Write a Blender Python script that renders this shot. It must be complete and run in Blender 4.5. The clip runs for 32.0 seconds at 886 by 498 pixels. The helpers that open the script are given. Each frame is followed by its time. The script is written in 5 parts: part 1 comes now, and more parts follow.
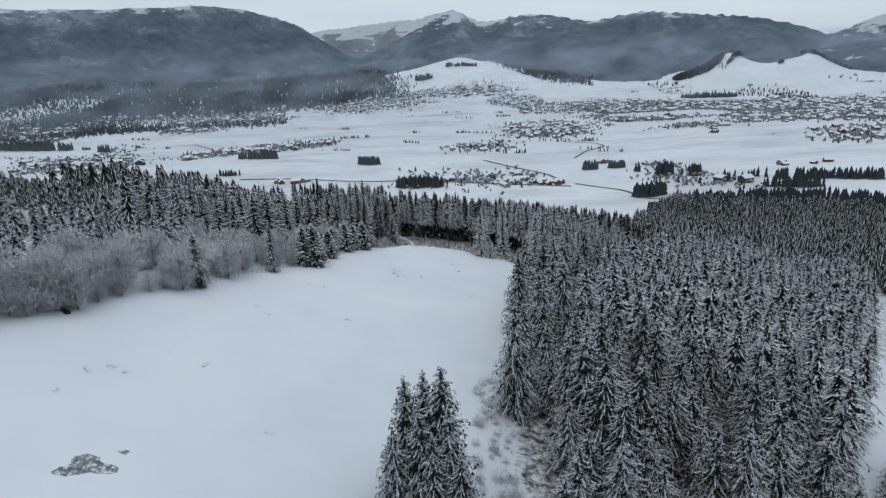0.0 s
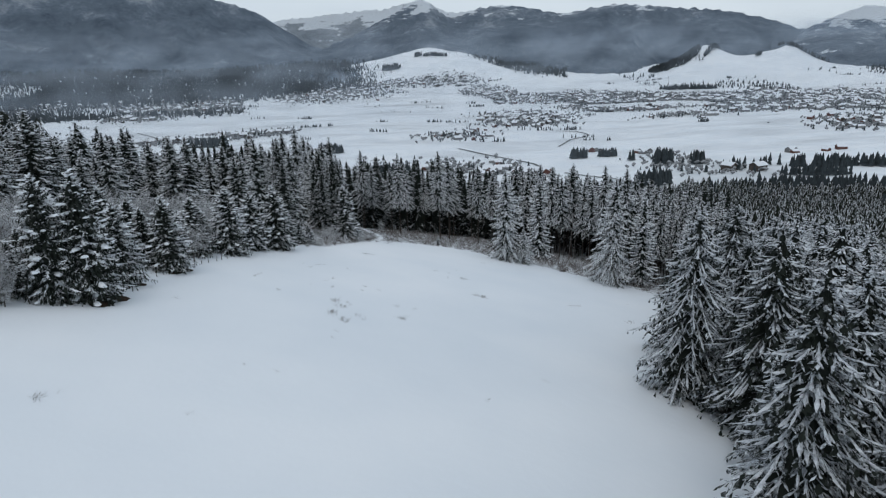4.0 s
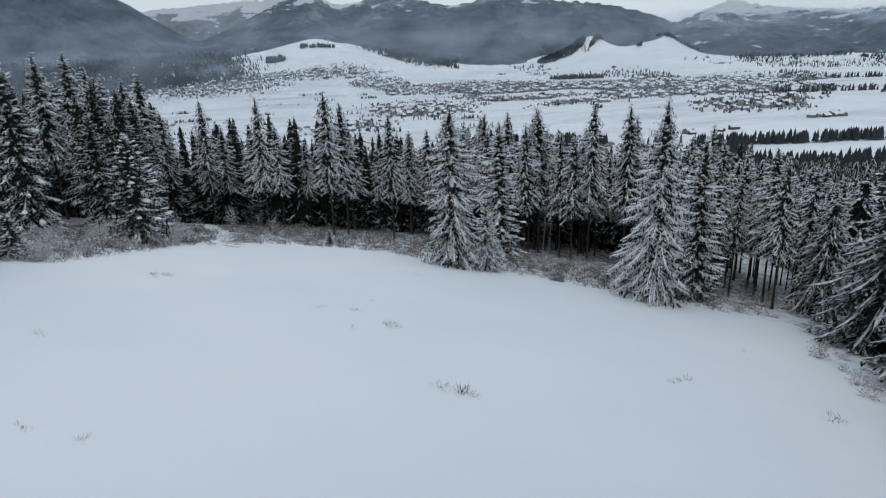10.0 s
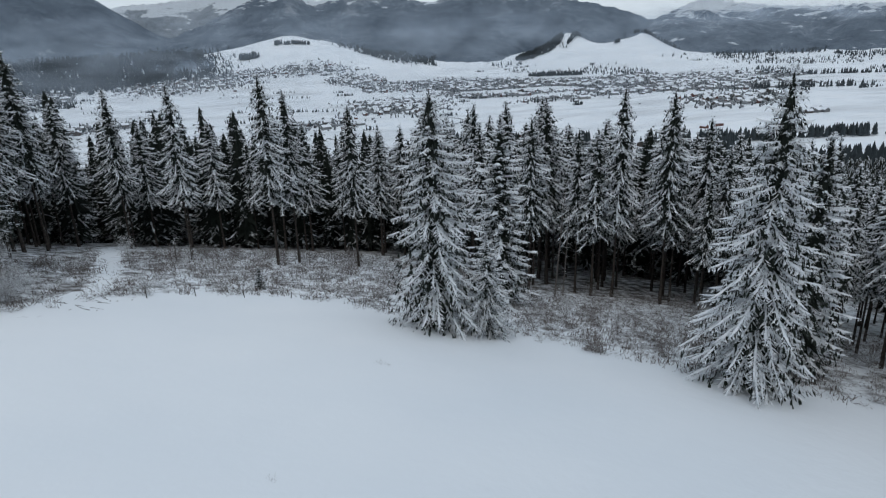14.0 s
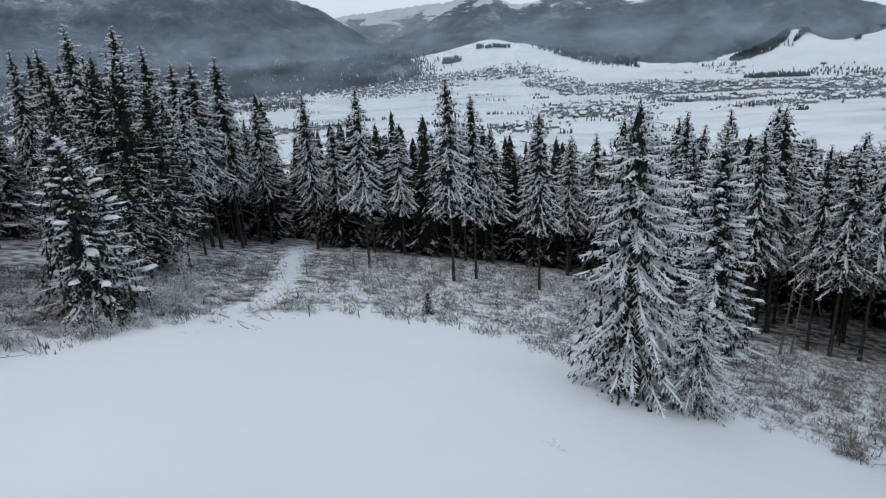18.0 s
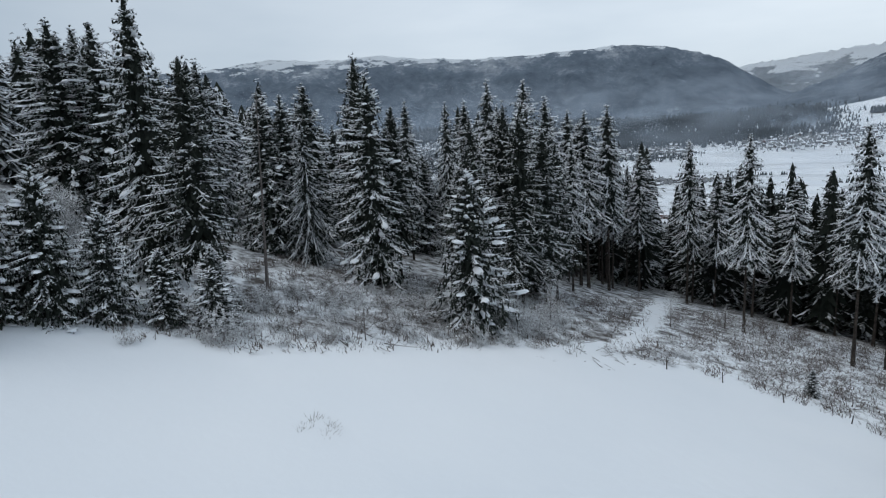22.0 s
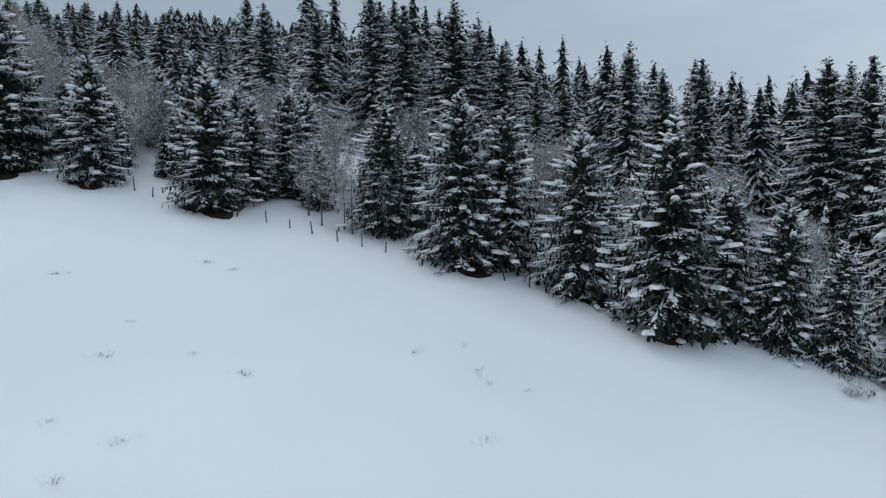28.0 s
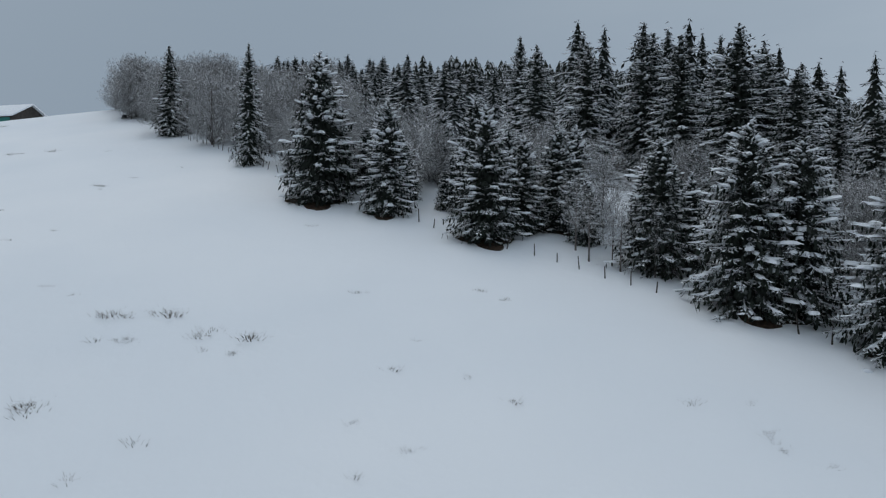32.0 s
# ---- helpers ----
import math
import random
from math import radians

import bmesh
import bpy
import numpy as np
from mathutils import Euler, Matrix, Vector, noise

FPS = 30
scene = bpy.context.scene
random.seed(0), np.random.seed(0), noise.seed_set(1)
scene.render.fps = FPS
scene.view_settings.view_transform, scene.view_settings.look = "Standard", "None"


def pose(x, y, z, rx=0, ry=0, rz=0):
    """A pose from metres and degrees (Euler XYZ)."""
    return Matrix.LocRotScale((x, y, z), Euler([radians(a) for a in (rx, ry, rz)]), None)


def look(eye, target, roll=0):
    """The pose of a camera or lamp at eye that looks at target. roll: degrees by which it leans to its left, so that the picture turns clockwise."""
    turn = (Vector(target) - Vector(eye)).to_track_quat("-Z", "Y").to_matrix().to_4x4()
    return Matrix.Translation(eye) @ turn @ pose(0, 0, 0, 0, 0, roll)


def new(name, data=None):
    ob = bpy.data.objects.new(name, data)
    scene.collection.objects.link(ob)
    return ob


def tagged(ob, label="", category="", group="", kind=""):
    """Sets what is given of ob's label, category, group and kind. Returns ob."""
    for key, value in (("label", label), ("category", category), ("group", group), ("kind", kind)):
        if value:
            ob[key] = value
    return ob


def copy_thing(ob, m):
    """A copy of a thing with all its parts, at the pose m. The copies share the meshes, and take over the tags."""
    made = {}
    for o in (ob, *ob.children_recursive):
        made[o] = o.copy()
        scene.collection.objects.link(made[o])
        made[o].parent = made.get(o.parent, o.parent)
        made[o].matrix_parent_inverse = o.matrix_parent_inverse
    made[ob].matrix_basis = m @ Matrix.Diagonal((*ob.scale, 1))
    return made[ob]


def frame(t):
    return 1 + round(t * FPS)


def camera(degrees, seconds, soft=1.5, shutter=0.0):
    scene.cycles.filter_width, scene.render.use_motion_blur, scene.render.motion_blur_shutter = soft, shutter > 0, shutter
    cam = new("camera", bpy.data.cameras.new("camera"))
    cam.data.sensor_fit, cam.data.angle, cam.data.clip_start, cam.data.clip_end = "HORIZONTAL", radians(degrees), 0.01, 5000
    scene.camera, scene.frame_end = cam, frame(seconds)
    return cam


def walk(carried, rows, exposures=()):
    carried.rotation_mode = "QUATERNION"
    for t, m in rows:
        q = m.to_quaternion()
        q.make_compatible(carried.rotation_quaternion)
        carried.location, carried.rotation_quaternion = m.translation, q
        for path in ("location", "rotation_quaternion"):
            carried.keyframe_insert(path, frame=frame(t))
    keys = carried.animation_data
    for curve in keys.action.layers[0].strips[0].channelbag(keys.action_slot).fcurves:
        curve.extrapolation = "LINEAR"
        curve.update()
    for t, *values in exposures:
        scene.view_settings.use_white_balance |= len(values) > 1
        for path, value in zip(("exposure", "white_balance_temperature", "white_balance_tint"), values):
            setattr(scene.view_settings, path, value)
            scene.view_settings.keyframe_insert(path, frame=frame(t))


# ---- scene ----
cam = camera(70.4, 32.0, soft=1.2)
PATH = [
    (0, (19.41, -178.41, 53.64), (12.83, -83.07, 24.19), -2.34),
    (0.5, (16.94, -161.40, 48.11), (9.72, -66.12, 18.63), -2.25),
    (1, (14.39, -144.58, 42.55), (6.87, -49.34, 13.01), -2.15),
    (1.5, (12.11, -128.09, 37.06), (5.39, -32.84, 7.35), -2.09),
    (2, (9.95, -111.69, 31.10), (4.08, -16.40, 1.35), -2.23),
    (2.5, (8.19, -94.32, 25.33), (2.74, 0.92, -4.65), -2.21),
    (3, (6.30, -76.68, 20.14), (2.11, 18.62, -9.85), -2.07),
    (3.5, (4.42, -59.33, 15.99), (1.90, 36.08, -13.84), -1.75),
    (5.5, (-0.48, 0.21, -0.60), (-0.25, 95.63, -30.53), -2.12),
    (6, (-0.58, 4.06, -1.84), (0.65, 99.44, -31.85), -2.13),
    (6.5, (-0.66, 8.04, -3.14), (1.94, 103.36, -33.27), -2.10),
    (7, (-0.65, 12.01, -4.51), (3.75, 107.23, -34.71), -2.08),
    (7.5, (-0.48, 16.00, -5.82), (6.36, 111.04, -36.19), -2.08),
    (8, (-0.16, 19.90, -7.19), (9.21, 114.70, -37.63), -2.03),
    (8.5, (0.25, 23.76, -8.52), (11.49, 118.31, -39.09), -1.94),
    (9, (0.73, 27.45, -9.75), (13.17, 121.82, -40.41), -1.88),
    (9.5, (1.26, 31.22, -10.90), (14.74, 125.42, -41.65), -1.83),
    (10, (1.89, 35.13, -12.00), (16.35, 129.16, -42.81), -1.77),
    (10.5, (2.59, 39.16, -13.02), (18.04, 132.99, -43.96), -1.74),
    (11, (3.31, 43.13, -13.86), (19.61, 136.77, -44.95), -1.90),
    (11.5, (4.06, 47.16, -14.60), (20.91, 140.66, -45.81), -2.03),
    (12, (4.72, 51.25, -15.29), (21.89, 144.67, -46.56), -2.13),
    (12.5, (5.26, 55.36, -15.87), (22.65, 148.75, -47.10), -1.81),
    (13, (5.82, 59.45, -16.29), (23.55, 152.79, -47.48), -1.66),
    (13.5, (6.53, 63.56, -16.53), (24.25, 156.90, -47.72), -1.74),
    (15.5, (8.31, 77.11, -16.77), (24.91, 170.68, -47.92), -1.93),
    (16, (8.28, 77.98, -16.85), (22.32, 172.01, -47.87), -2.06),
    (16.5, (8.22, 78.37, -16.88), (17.41, 173.07, -47.68), -2.25),
    (17, (8.18, 78.41, -16.90), (10.72, 173.61, -47.40), -2.46),
    (17.5, (8.15, 78.39, -16.93), (3.68, 173.64, -47.06), -2.65),
    (18, (8.16, 78.41, -16.97), (-3.19, 173.21, -46.70), -2.82),
    (18.5, (8.15, 78.44, -17.04), (-9.88, 172.33, -46.34), -3.01),
    (19, (8.14, 78.46, -17.13), (-16.55, 170.97, -45.99), -3.14),
    (19.5, (8.10, 78.50, -17.19), (-23.30, 169.06, -45.70), -3.17),
    (20, (8.10, 78.47, -17.27), (-30.00, 166.59, -45.27), -3.22),
    (20.5, (8.14, 78.46, -17.38), (-36.65, 163.71, -44.34), -3.27),
    (21, (8.20, 78.47, -17.48), (-43.08, 160.55, -42.60), -3.30),
    (21.5, (8.24, 78.51, -17.55), (-49.29, 157.15, -40.05), -3.25),
    (22, (8.27, 78.52, -17.62), (-55.21, 153.33, -36.96), -3.19),
    (22.5, (8.28, 78.56, -17.71), (-60.75, 148.99, -34.28), -3.08),
    (23, (8.25, 78.57, -17.76), (-66.08, 143.74, -32.85), -2.90),
    (23.5, (8.21, 78.54, -17.76), (-71.28, 137.42, -32.44), -2.68),
    (24, (8.13, 78.48, -17.76), (-76.29, 130.10, -32.22), -2.41),
    (24.5, (8.06, 78.45, -17.81), (-80.89, 121.91, -31.87), -2.18),
    (25, (8.02, 78.34, -17.81), (-84.69, 113.21, -31.54), -2.03),
    (25.5, (7.95, 78.11, -17.71), (-87.59, 104.31, -31.32), -1.83),
    (26, (7.85, 77.88, -17.60), (-89.73, 95.09, -31.12), -1.58),
    (26.5, (7.73, 77.76, -17.56), (-91.08, 85.48, -30.84), -1.32),
    (28.5, (7.70, 77.77, -17.76), (-88.32, 51.08, -25.94), -0.48),
    (29, (7.73, 77.66, -17.74), (-85.98, 43.41, -24.45), -0.29),
    (29.5, (7.81, 77.46, -17.71), (-83.13, 36.21, -22.97), -0.05),
    (30, (7.93, 77.20, -17.67), (-80.45, 30.61, -21.97), 0.15),
    (30.5, (8.02, 76.99, -17.63), (-78.61, 27.21, -21.65), 0.32),
    (31, (8.05, 76.84, -17.61), (-77.07, 24.54, -21.82), 0.43),
    (31.5, (8.08, 76.75, -17.60), (-75.91, 22.65, -21.95), 0.56),
    (32, (8.10, 76.68, -17.62), (-75.14, 21.44, -22.01), 0.68),
]
walk(cam, [(t, look(eye, target, roll)) for t, eye, target, roll in PATH], [(0, 0.4), (3, 0.42), (13, 0.44), (19, 0.55), (26, 0.54), (29, 0.54), (30.5, 0.5), (32, 0.28)])

# ---------------------------------------------------------------- light
world = bpy.data.worlds.new("world")
scene.world = world
world.use_nodes = True
wn = world.node_tree.nodes
wl = world.node_tree.links
sky = wn.new("ShaderNodeTexSky")
sky.sky_type = "NISHITA"
sky.sun_disc = False
sky.sun_elevation = radians(32)
sky.sun_rotation = radians(200)
sky_dim = wn.new("ShaderNodeVectorMath")
sky_dim.operation = "SCALE"
sky_dim.inputs["Scale"].default_value = 0.06
cloud_co = wn.new("ShaderNodeTexCoord")
cloud_map = wn.new("ShaderNodeMapping")
cloud_map.inputs["Scale"].default_value = (1.0, 1.0, 4.5)
cloud = wn.new("ShaderNodeTexNoise")
cloud.inputs["Scale"].default_value = 1.6
cloud.inputs["Detail"].default_value = 5.0
cloud_ramp = wn.new("ShaderNodeValToRGB")
cloud_ramp.color_ramp.elements[0].position = 0.3
cloud_ramp.color_ramp.elements[0].color = (0.36, 0.43, 0.51, 1)
cloud_ramp.color_ramp.elements[1].position = 0.75
cloud_ramp.color_ramp.elements[1].color = (0.55, 0.61, 0.67, 1)
sky_mix = wn.new("ShaderNodeMixRGB")
sky_mix.inputs["Fac"].default_value = 0.9
wl.new(cloud_co.outputs["Generated"], cloud_map.inputs["Vector"])
wl.new(cloud_map.outputs["Vector"], cloud.inputs["Vector"])
wl.new(cloud.outputs["Fac"], cloud_ramp.inputs["Fac"])
wl.new(sky.outputs["Color"], sky_dim.inputs[0])
wl.new(sky_dim.outputs["Vector"], sky_mix.inputs["Color1"])
wl.new(cloud_ramp.outputs["Color"], sky_mix.inputs["Color2"])
cloud_way = wn.new("ShaderNodeVectorMath")
cloud_way.operation = "DOT_PRODUCT"
cloud_way.inputs[1].default_value = (-0.6, -0.8, -0.1)
cloud_side = wn.new("ShaderNodeMapRange")
cloud_side.inputs["From Min"].default_value = -0.3
cloud_side.inputs["From Max"].default_value = 1.0
cloud_deep = wn.new("ShaderNodeMixRGB")
cloud_deep.inputs["Color2"].default_value = (0.207, 0.26, 0.32, 1)
wl.new(cloud_co.outputs["Generated"], cloud_way.inputs[0])
wl.new(cloud_way.outputs["Value"], cloud_side.inputs["Value"])
wl.new(cloud_side.outputs["Result"], cloud_deep.inputs["Fac"])
wl.new(sky_mix.outputs["Color"], cloud_deep.inputs["Color1"])
wl.new(cloud_deep.outputs["Color"], wn["Background"].inputs["Color"])
wn["Background"].inputs["Strength"].default_value = 1.0

sun = new("sun", bpy.data.lights.new("sun", "SUN"))
sun.data.energy = 0.5
sun.data.angle = radians(40)
sun.data.color = (1.0, 0.97, 0.93)
sun.matrix_world = look((0, 0, 400), (60, 160, 140))


# ---------------------------------------------------------------- materials
def material(name, rough=0.8, spec=0.3):
    m = bpy.data.materials.new(name)
    m.use_nodes = True
    b = m.node_tree.nodes["Principled BSDF"]
    b.inputs["Roughness"].default_value = rough
    b.inputs["Specular IOR Level"].default_value = spec
    return m, m.node_tree.nodes, m.node_tree.links, b


def node(nodes, kind, **values):
    n = nodes.new(kind)
    for key, value in values.items():
        n.inputs[key.replace("_", " ")].default_value = value
    return n


def math_node(nodes, links, op, a, b=None, c=None, clamp=False):
    n = nodes.new("ShaderNodeMath")
    n.operation = op
    n.use_clamp = clamp
    for i, v in enumerate((a, b, c)):
        if v is None:
            continue
        if isinstance(v, (int, float)):
            n.inputs[i].default_value = v
        else:
            links.new(v, n.inputs[i])
    return n.outputs[0]


def noise_fac(nodes, links, vector, scale, detail=3.0, rough=0.55):
    n = node(nodes, "ShaderNodeTexNoise", Scale=scale, Detail=detail, Roughness=rough)
    if vector is not None:
        links.new(vector, n.inputs["Vector"])
    return n.outputs["Fac"]


def ramp(nodes, links, fac, stops):
    r = nodes.new("ShaderNodeValToRGB")
    e = r.color_ramp.elements
    while len(e) < len(stops):
        e.new(0.5)
    for el, (pos, col) in zip(e, stops):
        el.position, el.color = pos, (*col, 1)
    links.new(fac, r.inputs["Fac"])
    return r.outputs["Color"]


def mix(nodes, links, fac, a, b):
    n = nodes.new("ShaderNodeMixRGB")
    for socket, v in ((n.inputs["Fac"], fac), (n.inputs["Color1"], a), (n.inputs["Color2"], b)):
        if isinstance(v, (int, float)):
            socket.default_value = v
        elif isinstance(v, tuple):
            socket.default_value = (*v, 1)
        else:
            links.new(v, socket)
    return n.outputs["Color"]


def snowy(name, dark_a, dark_b, low, high, snow=(0.82, 0.85, 0.88), grain=1.3, amount=0.5, spread=0.25, side=0.0):
    """A dark surface on whose upper faces snow lies in clumps."""
    m, n, l, b = material(name, 0.85, 0.2)
    geo = n.new("ShaderNodeNewGeometry")
    sep = n.new("ShaderNodeSeparateXYZ")
    l.new(geo.outputs["Normal"], sep.inputs[0])
    up = node(n, "ShaderNodeMapRange", From_Min=low, From_Max=high)
    l.new(sep.outputs["Z"], up.inputs["Value"])
    coarse = noise_fac(n, l, geo.outputs["Position"], grain, 2.0)
    fine = noise_fac(n, l, geo.outputs["Position"], grain * 6.0, 2.0)
    both = math_node(n, l, "ADD", math_node(n, l, "MULTIPLY", coarse, 0.65), math_node(n, l, "MULTIPLY", fine, 0.35))
    info = n.new("ShaderNodeObjectInfo")
    shift = math_node(n, l, "MULTIPLY_ADD", info.outputs["Random"], 0.08, -0.04)
    patch = node(n, "ShaderNodeMapRange", From_Min=1.0 - amount - spread * 0.5, From_Max=1.0 - amount + spread * 0.5)
    l.new(math_node(n, l, "ADD", both, shift), patch.inputs["Value"])
    fac = math_node(n, l, "MULTIPLY", up.outputs[0], patch.outputs[0], clamp=True)
    if side:
        frost = node(n, "ShaderNodeMapRange", From_Min=0.5, From_Max=0.7, To_Max=side)
        l.new(fine, frost.inputs["Value"])
        fac = math_node(n, l, "MAXIMUM", fac, frost.outputs[0], clamp=True)
    dark = mix(n, l, coarse, dark_a, dark_b)
    l.new(mix(n, l, fac, dark, snow), b.inputs["Base Color"])
    return m


# ---------------------------------------------------------------- the lie of the land
def sstep(a, b, v):
    t = np.clip((v - a) / (b - a), 0.0, 1.0)
    return t * t * (3 - 2 * t)


WAVES = {}


def wobble(x, y, scale, seed):
    """Cheap smooth noise from a few sines, in -1..1."""
    if (scale, seed) not in WAVES:
        r = np.random.RandomState(seed)
        WAVES[scale, seed] = [(math.cos(a), math.sin(a), scale * r.uniform(0.5, 1.9), r.uniform(0, math.tau)) for a in r.uniform(0, math.tau, 5)]
    out = 0 * x
    for c, s, f, p in WAVES[scale, seed]:
        out = out + np.sin((x * c + y * s) * f + p)
    return out / 5


def hill(x, y):
    """The slope with the meadow."""
    X, Y = x / 100, y / 100
    z = -21.57 - 25.98 * X - 11.61 * Y - 0.965 * X * X + 6.35 * X * Y - 3.459 * Y * Y
    s = np.maximum(0.0, -0.6 * (x + 66) - 0.8 * (y + 88))
    return z - 0.26 * (np.sqrt(s * s + 289) - 17)


def mound(x, y, cx, cy, rx, ry, high):
    return high * np.exp(-(((x - cx) / rx) ** 2 + ((y - cy) / ry) ** 2))


def peak(x, y, cx, cy, rx, ry, high):
    """A hill with straight slopes and a narrow top."""
    d = np.sqrt(((x - cx) / rx) ** 2 + ((y - cy) / ry) ** 2 + 0.02)
    return high * np.exp(-1.1 * d ** 1.25)


def land(x, y):
    """Height of the ground: the slope, the valley floor and the foothills."""
    x = np.asarray(x, float)
    y = np.asarray(y, float)
    r = np.hypot(x, y)
    k = np.minimum(1.0, 620 / np.maximum(r, 1))
    h = hill(x * k, y * k) + 0.22 * wobble(x, y, 0.06, 3) + 0.08 * wobble(x, y, 0.25, 4)
    floor = -184 + 5 * wobble(x, y, 0.007, 5) + 2.5 * wobble(x, y, 0.02, 6) + 185 * (1 - 0.4 * sstep(0, 900, x)) * sstep(2125, 4100, r) ** 1.25
    far = sstep(1500, 2300, r)
    floor = floor + far * 14 * wobble(x, y, 0.0045, 7) + 4 * sstep(700, 1000, r) * wobble(x, y, 0.0125, 8)
    floor = floor + peak(x, y, -110, 3350, 330, 430, 126) + mound(x, y, 600, 3550, 380, 320, 18) + mound(x, y, 90, 3050, 260, 200, 25)
    floor = floor + peak(x, y, 1212, 3058, 150, 200, 147) + peak(x, y, 1497, 2883, 170, 190, 138)
    floor = floor + mound(x, y, -700, 1150, 330, 130, 14) + mound(x, y, -420, 1240, 260, 120, 9)
    d = (h - floor) / 15.0
    return floor + 15.0 * np.logaddexp(0, np.clip(d, -40, 40)) + np.maximum(0, d - 40) * 15.0


def landz(x, y):
    return float(land(x, y))


LEFT_EDGE = ((-145, -195), (-97, -119), (-73, -73), (-59, -31), (-51, 2), (-42.5, 26), (-39.5, 49), (-37, 68), (-33, 85), (-27, 98), (-24, 110), (-20, 124))
FRONT_EDGE = ((-20, 124), (-9, 135), (3, 137), (17, 127), (43, 112), (56, 104))
RIGHT_EDGE = ((56, 104), (50, 88), (43, 71), (36, 52), (32, 35), (28, 0), (25, -16), (19, -30), (20, -60), (21, -100), (24, -140), (34, -220))
MEADOW = LEFT_EDGE + FRONT_EDGE[1:] + RIGHT_EDGE[1:]
FRONT_WOOD = ((-46, 152), (-36, 176), (-30, 192), (-14, 206), (14, 206), (26, 186), (36, 158), (58, 150), (84, 148), (122, 215), (70, 285), (-40, 285), (-112, 225))
RIGHT_WOOD = ((27, -112), (26, -60), (25, -34), (31, -22), (34, 0), (38, 35), (42, 52), (49, 70), (58, 92), (66, 110), (92, 140), (128, 200), (190, 240), (255, 200), (178, 66), (127, -14), (107, -44), (86, -84), (62, -122))
HIGH_WOOD = ((-70, 46), (-64, 75), (-58, 92), (-52, 108), (-48, 135), (-52, 150), (-105, 190), (-130, 120), (-112, 22), (-84, 24))
FAR_LEFT_WOOD = ((-76, 22), (-112, 22), (-155, -60), (-112, -92), (-88, -62), (-80, -20))
LOW_LEFT_WOOD = ((-112, 225), (-40, 285), (-120, 360), (-290, 330), (-220, 150), (-130, 120))
WEST_WOOD = ((-112, 22), (-130, 120), (-220, 150), (-290, 330), (-420, 300), (-280, 10), (-155, -60))
SLOPE_WOOD = ((128, 200), (190, 240), (255, 200), (340, 230), (560, 480), (520, 540), (420, 650), (310, 760), (210, 640), (130, 420), (70, 285), (122, 215))


def inside(x, y, poly):
    x = np.asarray(x, float)
    y = np.asarray(y, float)
    hit = np.zeros(x.shape, bool)
    for (x0, y0), (x1, y1) in zip(poly, poly[1:] + poly[:1]):
        cross = (y0 > y) != (y1 > y)
        at = x0 + (y - y0) * (x1 - x0) / (y1 - y0 if y1 != y0 else 1e-9)
        hit ^= cross & (x < at)
    return hit


def edge_distance(x, y, poly):
    x = np.asarray(x, float)
    y = np.asarray(y, float)
    best = np.full(x.shape, 1e9)
    for (x0, y0), (x1, y1) in zip(poly, poly[1:] + poly[:1]):
        dx, dy = x1 - x0, y1 - y0
        t = np.clip(((x - x0) * dx + (y - y0) * dy) / (dx * dx + dy * dy), 0, 1)
        best = np.minimum(best, np.hypot(x - x0 - t * dx, y - y0 - t * dy))
    return best


def mesh_from(name, verts, faces, mats, index=None, smooth=False):
    me = bpy.data.meshes.new(name)
    verts = np.asarray(verts, np.float32)
    faces = np.asarray(faces, np.int32)
    k = faces.shape[1]
    me.vertices.add(len(verts))
    me.vertices.foreach_set("co", verts.ravel())
    me.loops.add(faces.size)
    me.loops.foreach_set("vertex_index", faces.ravel())
    me.polygons.add(len(faces))
    me.polygons.foreach_set("loop_start", np.arange(0, faces.size, k, dtype=np.int32))
    me.polygons.foreach_set("loop_total", np.full(len(faces), k, np.int32))
    for m in mats:
        me.materials.append(m)
    if index is not None:
        me.polygons.foreach_set("material_index", np.asarray(index, np.int32))
    me.polygons.foreach_set("use_smooth", np.full(len(faces), smooth, bool))
    me.update(calc_edges=True)
    return me


def part(name, me, parent, label=""):
    ob = new(name, me)
    ob.parent = parent
    return tagged(ob, label)


